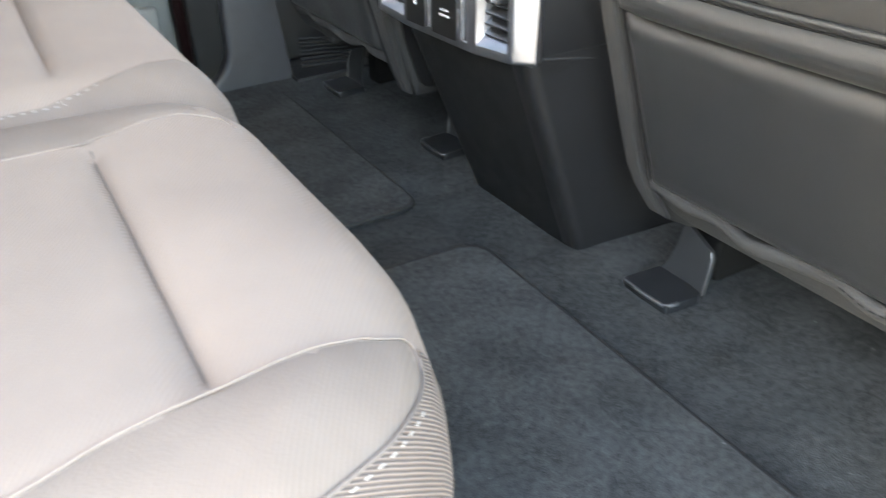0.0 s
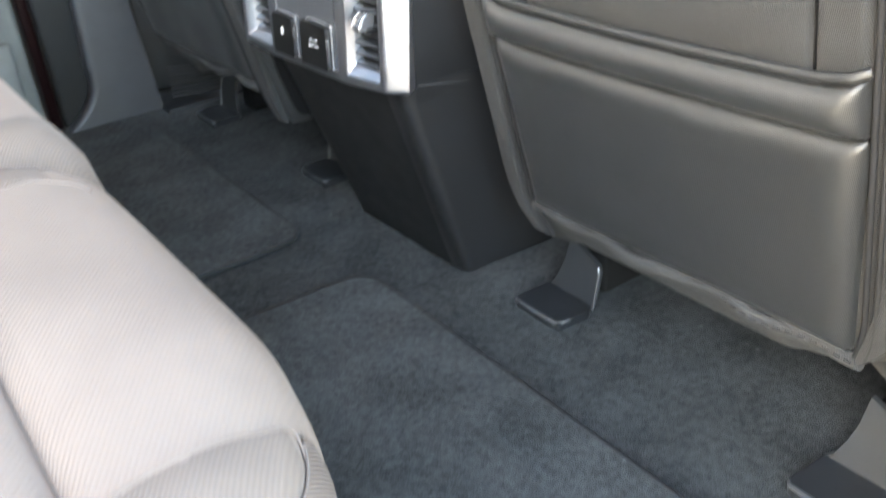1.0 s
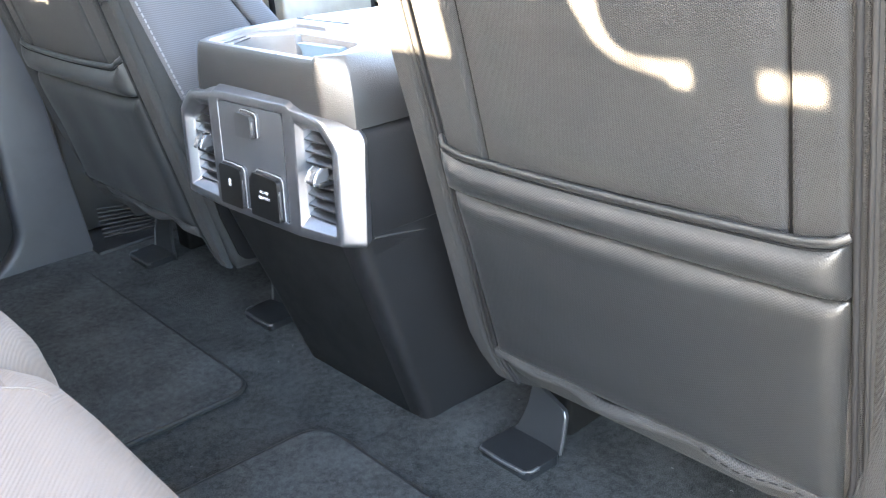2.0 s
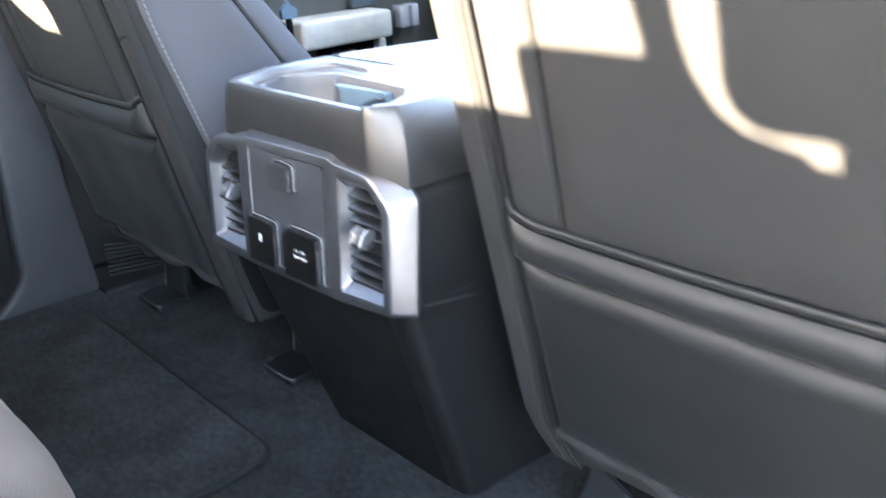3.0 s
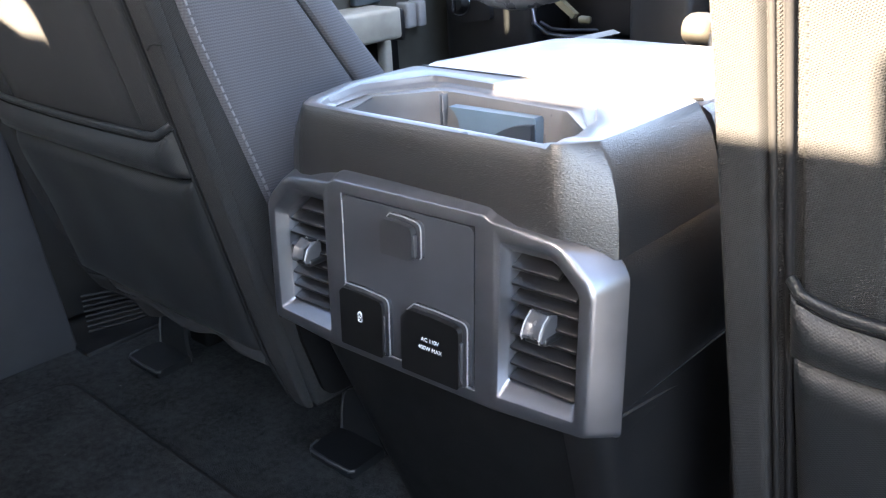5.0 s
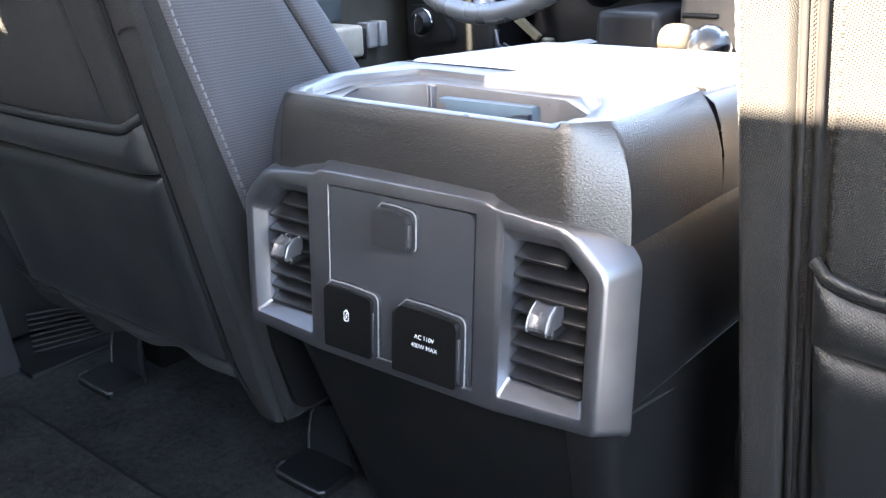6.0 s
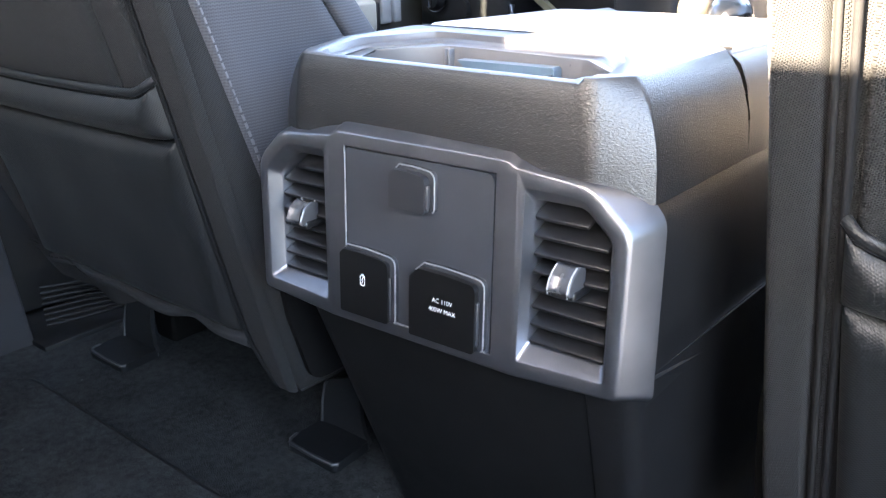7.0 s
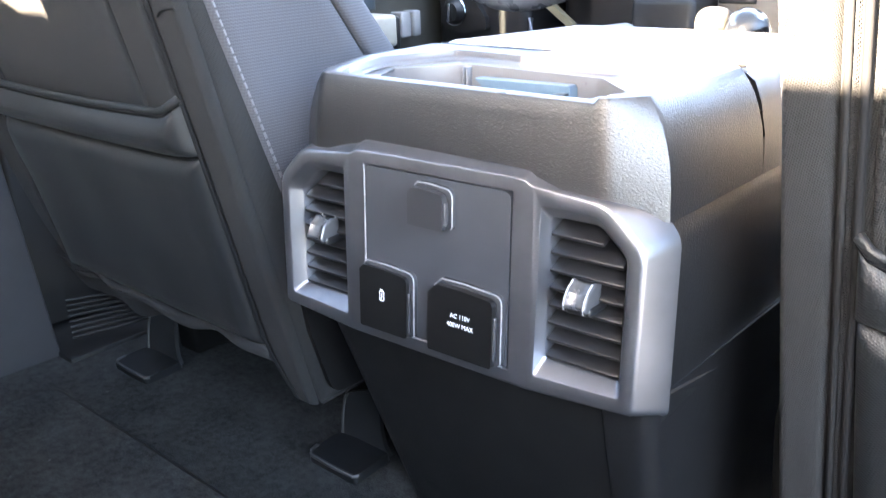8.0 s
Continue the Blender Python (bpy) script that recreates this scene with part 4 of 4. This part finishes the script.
    # stitched corner towards the console, and the seam on the flank
    zs = [0.20 + 0.55 * k / 50 for k in range(51)]
    corner = [Vector((X(0.1935), rear(z + L) + 0.011 + 0.094 * max(0.0, 0.474 - z - L), z + L)) for z in zs]
    part("flank_piping", tube(corner, 0.0010, 8), WELT, seat)
    part("stitching", dashes([p + Vector((-s * 0.0056, 0.0075, 0)) for p in corner], 0.0048, 0.0022, 0.0013), THREAD, seat, "grey contrast stitching")
    def f(u, v):
        z = 0.20 + L + 0.58 * v
        front = 0.0125 + 0.094 * max(0.0, 0.474 - z)
        return Vector((X(0.1915), rear(z) + front + (seam_at(z) - front) * u, z))
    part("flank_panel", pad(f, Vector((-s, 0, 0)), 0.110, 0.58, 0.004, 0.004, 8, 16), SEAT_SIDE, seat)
    def f(u, v):
        z = 0.20 + L + 0.58 * v
        return Vector((X(0.1915 + 0.012 * u ** 2), rear(z) + seam_at(z) + 0.0003 + (front_at(z) - seam_at(z)) * u, z))
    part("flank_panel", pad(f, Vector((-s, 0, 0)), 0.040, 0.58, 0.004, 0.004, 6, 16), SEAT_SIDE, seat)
    part("stitching", dashes([Vector((X(0.1975), rear(z + L) + front_at(z + L) - 0.0065, z + L)) for z in zs], 0.0048, 0.0022, 0.0009), THREAD, seat, "grey contrast stitching")
    if s < 0:
        tuck = [place(x, z - L, 0.0062) for x, z in ((0.2235, 0.4645), (0.217, 0.4685), (0.209, 0.4700), (0.1985, 0.4702))]
        part("tuck_seam", tube(tuck, 0.0008, 6, up=out), WELT, seat)
    # black shield over the lower flank; the narrow gap's shade is in its colour
    outline = [Vector((rear(z + L) + d, z + L)) for d, z in ((0.016, 0.090), (0.012, 0.16), (0.018, 0.225), (0.10, 0.262), (0.22, 0.262), (0.26, 0.20), (0.26, 0.09))]
    part("side_shield", prism(round_poly([(p.x, p.y, 0.02) for p in outline], 5), -s * 0.005, "x", X(0.1915), 0.0015, 2), SHADE, seat, "black side shield, gap shade painted in")
    # cushion and what hides beneath it
    part("cushion", box(min(X(0.195), X(0.655)), max(X(0.195), X(0.655)), rear(0.2) + 0.085, rear(0.2) + 0.62, 0.135, 0.285, 0.04, 4), SEAT_SIDE, seat)
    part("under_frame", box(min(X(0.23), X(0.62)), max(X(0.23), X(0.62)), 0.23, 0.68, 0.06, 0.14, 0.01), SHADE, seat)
    # rails with their end covers
    for a, b, y, top in ((0.2085, 0.281, 0.096, 0.056), (0.563, 0.640, 0.078, 0.060)):
        part("rail", box(min(X(a + 0.016), X(b - 0.016)), max(X(a + 0.016), X(b - 0.016)), y + 0.085, 0.70, 0.0, 0.052, 0.006), SHADE, seat)
        rail_cover(seat, X, a, b, y, top)
    return seat


def rail_cover(seat, X, a, b, y, top):
    """Foot plate with a front lip, and the leaning upright plate behind it; pale tubes paint highlights on lip and free
    edge.
    """
    m = (a + b) / 2
    pts = [Vector(p) for p in ((X(a), y), (X(b), y), (X(b + 0.002), y + 0.048), (X(a + 0.004), y + 0.056))]
    pts = round_poly([(p.x, p.y, 0.008) for p in pts], 6)
    c = part("rail_cover", prism(pts, 0.010, "z", -0.001, 0.003, 2), BRACKET, seat, "dark glossy rail cover")
    part("lip", tube([(X(a + 0.0015), y + 0.006, 0.0070), (X(a + 0.004), y + 0.0008, 0.0075), (X(m), y - 0.001, 0.008), (X(b - 0.006), y + 0.0008, 0.0075), (X(b - 0.0008), y + 0.006, 0.0080), (X(b + 0.0006), y + 0.016, 0.0085)], 0.0021, 8), LIP, c, "painted front lip highlight")
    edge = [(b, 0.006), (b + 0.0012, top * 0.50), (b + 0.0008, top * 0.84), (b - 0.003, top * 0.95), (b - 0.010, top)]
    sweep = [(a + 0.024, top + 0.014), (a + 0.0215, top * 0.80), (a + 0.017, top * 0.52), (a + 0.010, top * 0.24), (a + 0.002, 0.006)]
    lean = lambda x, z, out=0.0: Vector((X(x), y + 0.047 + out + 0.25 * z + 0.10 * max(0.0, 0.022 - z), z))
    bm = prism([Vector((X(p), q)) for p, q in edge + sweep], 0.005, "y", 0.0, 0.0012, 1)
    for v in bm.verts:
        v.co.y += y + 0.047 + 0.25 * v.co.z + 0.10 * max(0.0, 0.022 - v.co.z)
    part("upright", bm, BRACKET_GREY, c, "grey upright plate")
    part("edge", tube([lean(p, q, -0.0005) for p, q in edge[:4]], 0.0017, 6), LIP, c, "painted free edge highlight")


# ---- rear bench ----
PROFILE = [(-0.400, 0.140), (-0.335, 0.165), (-0.312, 0.195), (-0.3025, 0.235), (-0.3005, 0.262), (-0.3020, 0.285), (-0.3070, 0.306), (-0.3170, 0.324),
           (-0.3330, 0.3365), (-0.3560, 0.3435), (-0.3800, 0.3465), (-0.4010, 0.3468), (-0.4085, 0.3445), (-0.4130, 0.3395), (-0.4175, 0.3448), (-0.430, 0.3485),
           (-0.50, 0.350), (-0.60, 0.345), (-0.72, 0.335), (-0.86, 0.325), (-0.88, 0.14)]


def bench_cushion(bench, x0, x1, right_round, left_round, groove, corner, forward=0.0, left_drop=0.036):
    """groove: where the stitched groove across the cushion begins and ends. corner: how far its front outer corner is cut back."""
    def at(x):
        ends = []
        for e, r in ((x1 - x, right_round), (x - x0, left_round)):
            q = max(0.0, 1 - e / r)
            ends.append(1 - math.sqrt(max(0.0, 1 - q * q)))
        return ends[0] + ends[1] * left_drop / 0.036
    def surface(x):
        f = at(x)
        pts = []
        back = corner * max(0.0, (x - (x1 - 0.17)) / 0.17) ** 2
        fade = min(1.0, max(0.0, (x - groove[0]) / 0.012)) * min(1.0, max(0.0, (groove[1] - x) / 0.012))
        for k, (y, z) in enumerate(PROFILE):
            if 12 <= k <= 14:
                z += (1 - fade) * (0.0024, 0.0076, 0.0026)[k - 12]
            top = max(0.0, (z - 0.19) / 0.16)
            front = max(0.0, min(1.0, (y + 0.55) / 0.2))
            ahead = max(0.0, min(1.0, (y + 0.409) / 0.07))
            pts.append(Vector((x, y - 0.022 * f * front - back * ahead + forward * ahead, z - 0.036 * f * top + 0.0015 * noise.noise((x * 11, y * 11, z * 11)))))
        return pts
    xs = [x0 + left_round * (1 - math.cos(math.pi / 2 * k / 8)) for k in range(9)]
    xs += [x0 + left_round + (x1 - right_round - x0 - left_round) * k / 24 for k in range(1, 24)]
    xs += [x1 - right_round * (1 - math.cos(math.pi / 2 * k / 8)) for k in range(8, -1, -1)]
    c = part("cushion", loft([surface(x) for x in xs], True, True), BEIGE, bench, "beige ribbed cloth cushion", 70)
    return c, surface


def rear_bench():
    bench = thing("rear_bench", "beige ribbed cloth rear bench seat with split cushions", "car seat")
    c, surf = bench_cushion(bench, 0.283, 0.672, 0.064, 0.072, (0.360, 0.616), 0.066, left_drop=0.012)
    def on(x, y):
        """The point of the cushion's top at x, y."""
        row = [p for k, p in enumerate(surf(x)) if 5 <= k < 20 and not 12 <= k <= 14]
        for p, q in zip(row, row[1:]):
            if q.y <= y <= p.y:
                t = (p.y - y) / max(1e-6, p.y - q.y)
                return p.lerp(q, t)
        return row[0]
    part("seam", tube([surf(0.364 + 0.246 * k / 40)[13] + Vector((0, 0, 0.0003)) for k in range(41)], 0.0007, 6), BEIGE_DARK, c, "sunken seam with painted shadow")
    # the end panel lies between a pale welt over the top and a stitched seam lower down
    def smooth_line(knots, n=48):
        out = []
        for k in range(n + 1):
            t = k / n * (len(knots) - 1)
            i = min(int(t), len(knots) - 2)
            p0, p1, p2, p3 = (Vector(knots[max(0, min(len(knots) - 1, i + j))]) for j in (-1, 0, 1, 2))
            f = t - i
            out.append(0.5 * ((2 * p1) + (p2 - p0) * f + (2 * p0 - 5 * p1 + 4 * p2 - p3) * f * f + (3 * p1 - p0 - 3 * p2 + p3) * f ** 3))
        return out
    top = [on(x, y) for x, y in smooth_line([(0.602, -0.333), (0.595, -0.331), (0.591, -0.3315), (0.5945, -0.339), (0.600, -0.352), (0.604, -0.367), (0.610, -0.389), (0.6155, -0.414), (0.622, -0.447), (0.632, -0.480), (0.642, -0.54), (0.646, -0.62), (0.647, -0.80)])]
    part("welt", tube([p + Vector((0.0, 0.0005, 0.0008)) for p in top], 0.0006, 8), BEIGE_WELT, c, "pale seam welt")
    def seam_height(x):
        knots = [(0.591, 0.3135), (0.595, 0.3128), (0.602, 0.3122), (0.610, 0.3126), (0.617, 0.3138), (0.626, 0.3165), (0.637, 0.3198), (0.643, 0.3212), (0.651, 0.3235), (0.657, 0.3248), (0.6715, 0.3260)]
        for (xa, za), (xb, zb) in zip(knots, knots[1:]):
            if x <= xb:
                return za + (zb - za) * (x - xa) / (xb - xa)
        return knots[-1][1]
    along = lambda pts, y: next((p.x + (q.x - p.x) * (p.y - y) / max(1e-6, p.y - q.y) for p, q in zip(pts, pts[1:]) if q.y <= y <= p.y), pts[-1].x)
    back_line = [p for k, p in enumerate(top) if k > 9]
    # boxing: ribbed elastic cloth round the front outer corner and the end
    rows, low = [], []
    for k in range(41):
        x = 0.588 + 0.0832 * math.sin(math.pi / 2 * k / 40)
        pts, edge = surf(x)[1:12], seam_height(x)
        cut = [pts[0]]
        for p, q in zip(pts, pts[1:]):
            if q.z >= edge:
                cut.append(p.lerp(q, (edge - p.z) / max(1e-6, q.z - p.z)))
                break
            cut.append(q)
        length = [0.0]
        for p, q in zip(cut, cut[1:]):
            length.append(length[-1] + (q - p).length)
        row = []
        for j in range(19):
            d = length[-1] * j / 18
            i = max(n for n in range(len(cut) - 1) if length[n] <= d + 1e-9)
            p = cut[i].lerp(cut[i + 1], (d - length[i]) / max(1e-9, length[i + 1] - length[i]))
            row.append(p + 0.0014 * (p - Vector((x - 0.05, p.y - 0.09, p.z - 0.03))).normalized())
        rows.append(row)
        if x > 0.594:
            low.append(row[-1])
    grid = []
    for k in range(49):
        y = -0.3345 - 0.4655 * (k / 48) ** 1.8
        xa, xb = along(back_line, y) + 0.0004, along(low, y) - 0.0004
        grid.append([on(xa + (xb - xa) * j / 14, y) + Vector((0.0003, 0.0004, 0.0012 * min(1.0, 3 * min(j, 14 - j) / 14) - 0.0001)) for j in range(15)])
    part("end_panel", loft(grid, False, False), BEIGE_END, c, "darker ribbed end panel", 70)
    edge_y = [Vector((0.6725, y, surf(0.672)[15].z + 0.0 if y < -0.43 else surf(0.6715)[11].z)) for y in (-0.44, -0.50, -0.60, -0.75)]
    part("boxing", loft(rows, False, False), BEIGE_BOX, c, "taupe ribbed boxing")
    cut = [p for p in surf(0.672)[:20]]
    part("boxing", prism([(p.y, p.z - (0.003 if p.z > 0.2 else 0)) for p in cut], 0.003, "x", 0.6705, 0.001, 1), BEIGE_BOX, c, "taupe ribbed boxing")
    part("welt", tube(low + edge_y, 0.0008, 8), BEIGE_DARK, c, "taupe seam")
    part("stitching", dashes([p + Vector((0.0020, 0.0020, -0.0022)) for p in low[9:]], 0.0030, 0.0042, 0.00042), WHITE_THREAD, c, "white stitching")
    left = [on(x, y) for x, y in smooth_line([(0.350, -0.329), (0.340, -0.336), (0.333, -0.352), (0.335, -0.368), (0.343, -0.388), (0.353, -0.410), (0.359, -0.435), (0.360, -0.60), (0.360, -0.80)])]
    part("welt", tube([p + Vector((0, 0.0003, 0.0002)) for p in left], 0.0006, 8), BEIGE_WELT, c, "pale seam welt")
    def side_band(line_, edge, ys):
        grid = []
        for k in range(41):
            y = ys[0] + (ys[1] - ys[0]) * (k / 40) ** 1.6
            x = along(line_, y)
            grid.append([on(x + (edge - x) * j / 10, y) + Vector((0, 0.0004, 0.0016 if 0 < j < 10 else 0.0)) for j in range(11)])
        return loft(grid, False, False)
    part("side_panel", side_band(left[9:], 0.2845, (-0.345, -0.80)), BEIGE_END, c, "darker ribbed side panel", 70)
    c, surf = bench_cushion(bench, -0.705, 0.272, 0.060, 0.09, (-0.62, 0.208), 0.0, 0.007)
    right = [on(x, y) for x, y in smooth_line([(0.165, -0.300), (0.188, -0.325), (0.205, -0.346), (0.221, -0.366), (0.236, -0.392), (0.247, -0.417), (0.252, -0.45), (0.254, -0.80)])]
    part("welt", tube([p + Vector((0, 0.0003, 0.0)) for p in right], 0.0005, 8), BEIGE_WELT, c, "pale seam welt")
    part("side_panel", side_band(right, 0.2705, (-0.3005, -0.80)), BEIGE_END, c, "darker ribbed side panel", 70)
    part("stitching", dashes([p + Vector((0.004, 0.0012, 0.0002)) for p in right[8:]], 0.0030, 0.0040, 0.00036), WHITE_THREAD, c, "white stitching")
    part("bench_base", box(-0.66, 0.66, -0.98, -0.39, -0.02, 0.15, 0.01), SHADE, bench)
    bm = box(-0.50, 0.70, -1.02, -0.86, 0.30, 0.766, 0.010, 3)
    box(-0.70, -0.50, -1.02, -0.86, 0.30, 0.758, 0.004, 3, bm)
    box(-0.24, 0.02, -1.017, -0.857, 0.31, 0.7775, 0.006, 3, bm)
    part("backrest", bm, BEIGE, bench)
    # unseen head restraints, belt and guide above the backrest, added to shape the sun patches
    part("head_restraint", box(0.168, 0.279, -0.91, -0.85, 0.747, 0.809, 0.010, 3), BEIGE, bench)
    hr = part("head_restraint", box(0.318, 0.56, -0.90, -0.85, 0.781, 0.895, 0.026, 4), BEIGE, bench)
    for a, b in ((0.385, 0.430), (0.468, 0.53)):
        part("post", box(a, b, -0.875, -0.850, 0.747, 0.797, 0.004), SHADE, hr)
    shape = [(0.268, 0.747), (0.272, 0.812), (0.262, 0.857), (0.232, 1.147), (0.258, 1.147), (0.292, 0.857), (0.297, 0.822), (0.305, 0.798), (0.317, 0.781), (0.333, 0.771), (0.37, 0.764), (0.37, 0.747)]
    part("belt", prism([Vector(p) for p in shape], -0.012, "y", -0.850, 0.002, 2), SHADE, bench, "unseen caster shaped as belt and guide")
    shape = round_poly([(-0.497, 0.707, 0.002), (-0.497, 0.766, 0.004), (-0.506, 0.796, 0.01), (-0.533, 0.819, 0.01), (-0.56, 0.892, 0.03), (-0.14, 0.892, 0.03), (-0.14, 0.707, 0.004)], 5)
    part("head_restraint", prism(shape, -0.05, "y", -0.85, 0.006, 2), BEIGE, bench)
    shape = round_poly([(-0.530, 0.707, 0.002), (-0.530, 0.748, 0.002), (-0.587, 0.767, 0.01), (-0.636, 0.790, 0.01), (-0.72, 0.804, 0.004), (-0.72, 0.707, 0.004)], 4)
    part("belt_guide", prism(shape, -0.03, "y", -0.85, 0.003, 2), SHADE, bench)
    return bench


# ---- behind the wheel ----
def steering_wheel():
    w = thing("steering_wheel", "leather steering wheel, daylight in its grey, bright lower spoke", "steering wheel")
    w.matrix_basis = pose(-0.392, 0.690, 0.5815, 62, 0, 0)
    ring = [(0.185 * math.cos(a), 0.185 * math.sin(a), 0) for a in (2 * math.pi * k / 48 for k in range(48))]
    part("rim", tube(ring, 0.0145, 16, closed=True), WHEEL, w)
    hub = [[(r * math.cos(a), r * 0.85 * math.sin(a), z) for a in (2 * math.pi * k / 24 for k in range(24))] for r, z in ((0.06, -0.05), (0.075, -0.02), (0.07, 0.0), (0.05, 0.012), (0.01, 0.015))]
    part("hub", loft(hub), DASH, w)
    for a in (0, 180, 270):
        bm = box(0.05, 0.180, -0.018, 0.018, -0.012, 0.002, 0.006, 2)
        bmesh.ops.transform(bm, matrix=pose(0, 0, 0, 0, 0, a), verts=bm.verts)
        part("spoke", bm, SILVER, w)
    part("column", loft([[(0.045 * math.cos(a), 0.045 * math.sin(a), z) for a in (2 * math.pi * k / 16 for k in range(16))] for z in (-0.04, -0.30)]), DASH, w)
    return w


def dashboard():
    d = thing("dashboard", "black dashboard with taupe centre and round lamp switch", "dashboard")
    part("top_pad", box(-0.83, 0.83, 0.93, 1.36, 0.52, 0.78, 0.04, 4), DASH, d)
    part("knee_panel", box(-0.80, -0.585, 0.90, 1.10, 0.20, 0.54, 0.02, 3), DASH, d)
    part("knee_panel", box(-0.575, -0.33, 0.99, 1.12, 0.30, 0.54, 0.02, 3), DASH, d)
    part("panel_edge", tube([(-0.582, 0.905, 0.36), (-0.578, 0.90, 0.335), (-0.565, 0.915, 0.315), (-0.55, 0.95, 0.305), (-0.40, 1.06, 0.300)], 0.005, 8), SILVER, d, "silver trim edge")
    part("panel_edge", tube([(-0.575, 0.915, 0.335), (-0.562, 0.93, 0.322), (-0.55, 0.96, 0.316), (-0.40, 1.07, 0.310)], 0.003, 8), SILVER, d, "silver trim edge")
    part("column_cover", box(-0.320, -0.218, 0.79, 1.05, 0.18, 0.411, 0.012, 3), DASH, d)
    r = part("radio_panel", box(-0.214, 0.19, 0.84, 1.10, 0.20, 0.56, 0.02, 3), DASH_GREY, d, "taupe centre panel")
    part("slot", box(-0.205, -0.150, 0.836, 0.846, 0.400, 0.407, 0.002), DASH, r)
    part("slot", box(-0.205, -0.150, 0.836, 0.846, 0.428, 0.435, 0.002), DASH, r)
    part("glove_panel", box(0.20, 0.82, 0.88, 1.10, 0.20, 0.54, 0.03, 3), DASH_GREY, d, "taupe glove box panel")
    ring = lambda r, y: [(-0.740 + r * math.cos(a), y, 0.368 + r * math.sin(a)) for a in (2 * math.pi * k / 24 for k in range(24))]
    plate = round_poly([(-0.780, 0.398, 0.01), (-0.776, 0.345, 0.012), (-0.735, 0.328, 0.012), (-0.668, 0.338, 0.008), (-0.672, 0.360, 0.008), (-0.705, 0.400, 0.012)], 5)
    s = part("lamp_switch", prism(plate, 0.02, "y", 0.888, 0.004, 2), DASH, d, "lamp switch with chrome ring")
    part("dial", loft([ring(r, y) for r, y in ((0.0235, 0.892), (0.0235, 0.880), (0.018, 0.874), (0.017, 0.870))]), DASH, s)
    part("ring", tube(ring(0.0245, 0.884), 0.0026, 6, closed=True, up=(0, 1, 0)), CHROME, s, "chrome ring")
    part("pointer", box(-0.743, -0.737, 0.866, 0.872, 0.352, 0.384, 0.001), CHROME, s)
    return d


def brake_pedal():
    p = thing("brake_pedal", "pale metal brake pedal arm in the footwell", "pedal")
    part("arm", prism([Vector(q) for q in ((-0.566, 0.384), (-0.552, 0.390), (-0.500, 0.352), (-0.508, 0.344))], 0.012, "y", 0.915, 0.002, 2), PEDAL, p)
    part("pad", box(-0.490, -0.466, 0.905, 0.918, 0.337, 0.351, 0.005, 2), PEDAL, p)
    part("pivot", tube([(-0.55, 0.92, 0.40), (-0.55, 1.02, 0.50)], 0.010, 8), DASH, p)
    return p


def gear_knob():
    k = thing("gear_selector", "pale rounded gear selector on the console", "gear selector")
    part("stalk", tube([(-0.063, 0.525, 0.34), (-0.063, 0.52, 0.405)], 0.010, 10), DASH, k)
    loops = [[(-0.063 + q, 0.520 + r * math.cos(a), 0.4085 + r * math.sin(a)) for a in (2 * math.pi * j / 28 for j in range(28))]
             for q, r in ((-0.0180, 0.004), (-0.0174, 0.009), (-0.0155, 0.0135), (-0.0115, 0.0165), (-0.0050, 0.0180), (0.0050, 0.0182), (0.0115, 0.0170), (0.0155, 0.0140), (0.0174, 0.009), (0.0180, 0.003))]
    part("grip", loft(loops), KNOB, k)


def bottle():
    b = thing("bottle", "clear plastic bottle standing in the front cup holder", "bottle")
    loops = [[(-0.026 + r * math.cos(a), 0.52 + r * math.sin(a), z) for a in (2 * math.pi * j / 28 for j in range(28))] for r, z in [(0.020, 0.361), (0.024, 0.364), (0.024, 0.398)] + [(0.024 * math.cos(radians(b)), 0.400 + 0.027 * math.sin(radians(b))) for b in range(10, 90, 10)]]
    part("vessel", loft(loops), CLEAR, b)


def lint():
    """Specks of lint on the carpet."""
    bm = bmesh.new()
    rng = random.Random(5)
    for k in range(46):
        x, y = rng.uniform(-0.60, 0.70), rng.uniform(-0.28, 0.30)
        z = 0.0095 if y < 0 else 0.0012
        a, r = rng.uniform(0, 3.1), rng.uniform(0.0007, 0.0016)
        c, q = math.cos(a), math.sin(a)
        tube([(x - r * c, y - r * q, z), (x, y, z + 0.0008), (x + r * c, y + r * q, z)], 0.0004, 5, bm)
    return tagged(finish("lint", bm, THREAD), "pale lint specks on the carpet and mats", "lint", kind="stuff")


ground()
floor()
shell()
left_side()
belt_anchor()
floor_mat([(-0.088, -0.004, 0.035), (-0.088, -0.38, 0.03), (-0.66, -0.38, 0.03), (-0.640, -0.003, 0.03)], MAT_EDGE_GREY, "charcoal velour floor mat with dark bound edge")
floor_mat([(0.045, 0.006, 0.035), (0.72, 0.002, 0.03), (0.72, -0.38, 0.03), (0.030, -0.38, 0.03)], MAT_EDGE, "charcoal velour floor mat with black bound edge")
console()
front_seat(1, 0.056, 0.0, "dark fabric passenger seat with padded map pocket on its back")
front_seat(-1, -0.0095, 0.035, "dark fabric driver's seat with padded map pocket and stitched flank")
rear_bench()
steering_wheel()
dashboard()
gear_knob()
bottle()
brake_pedal()
lint()
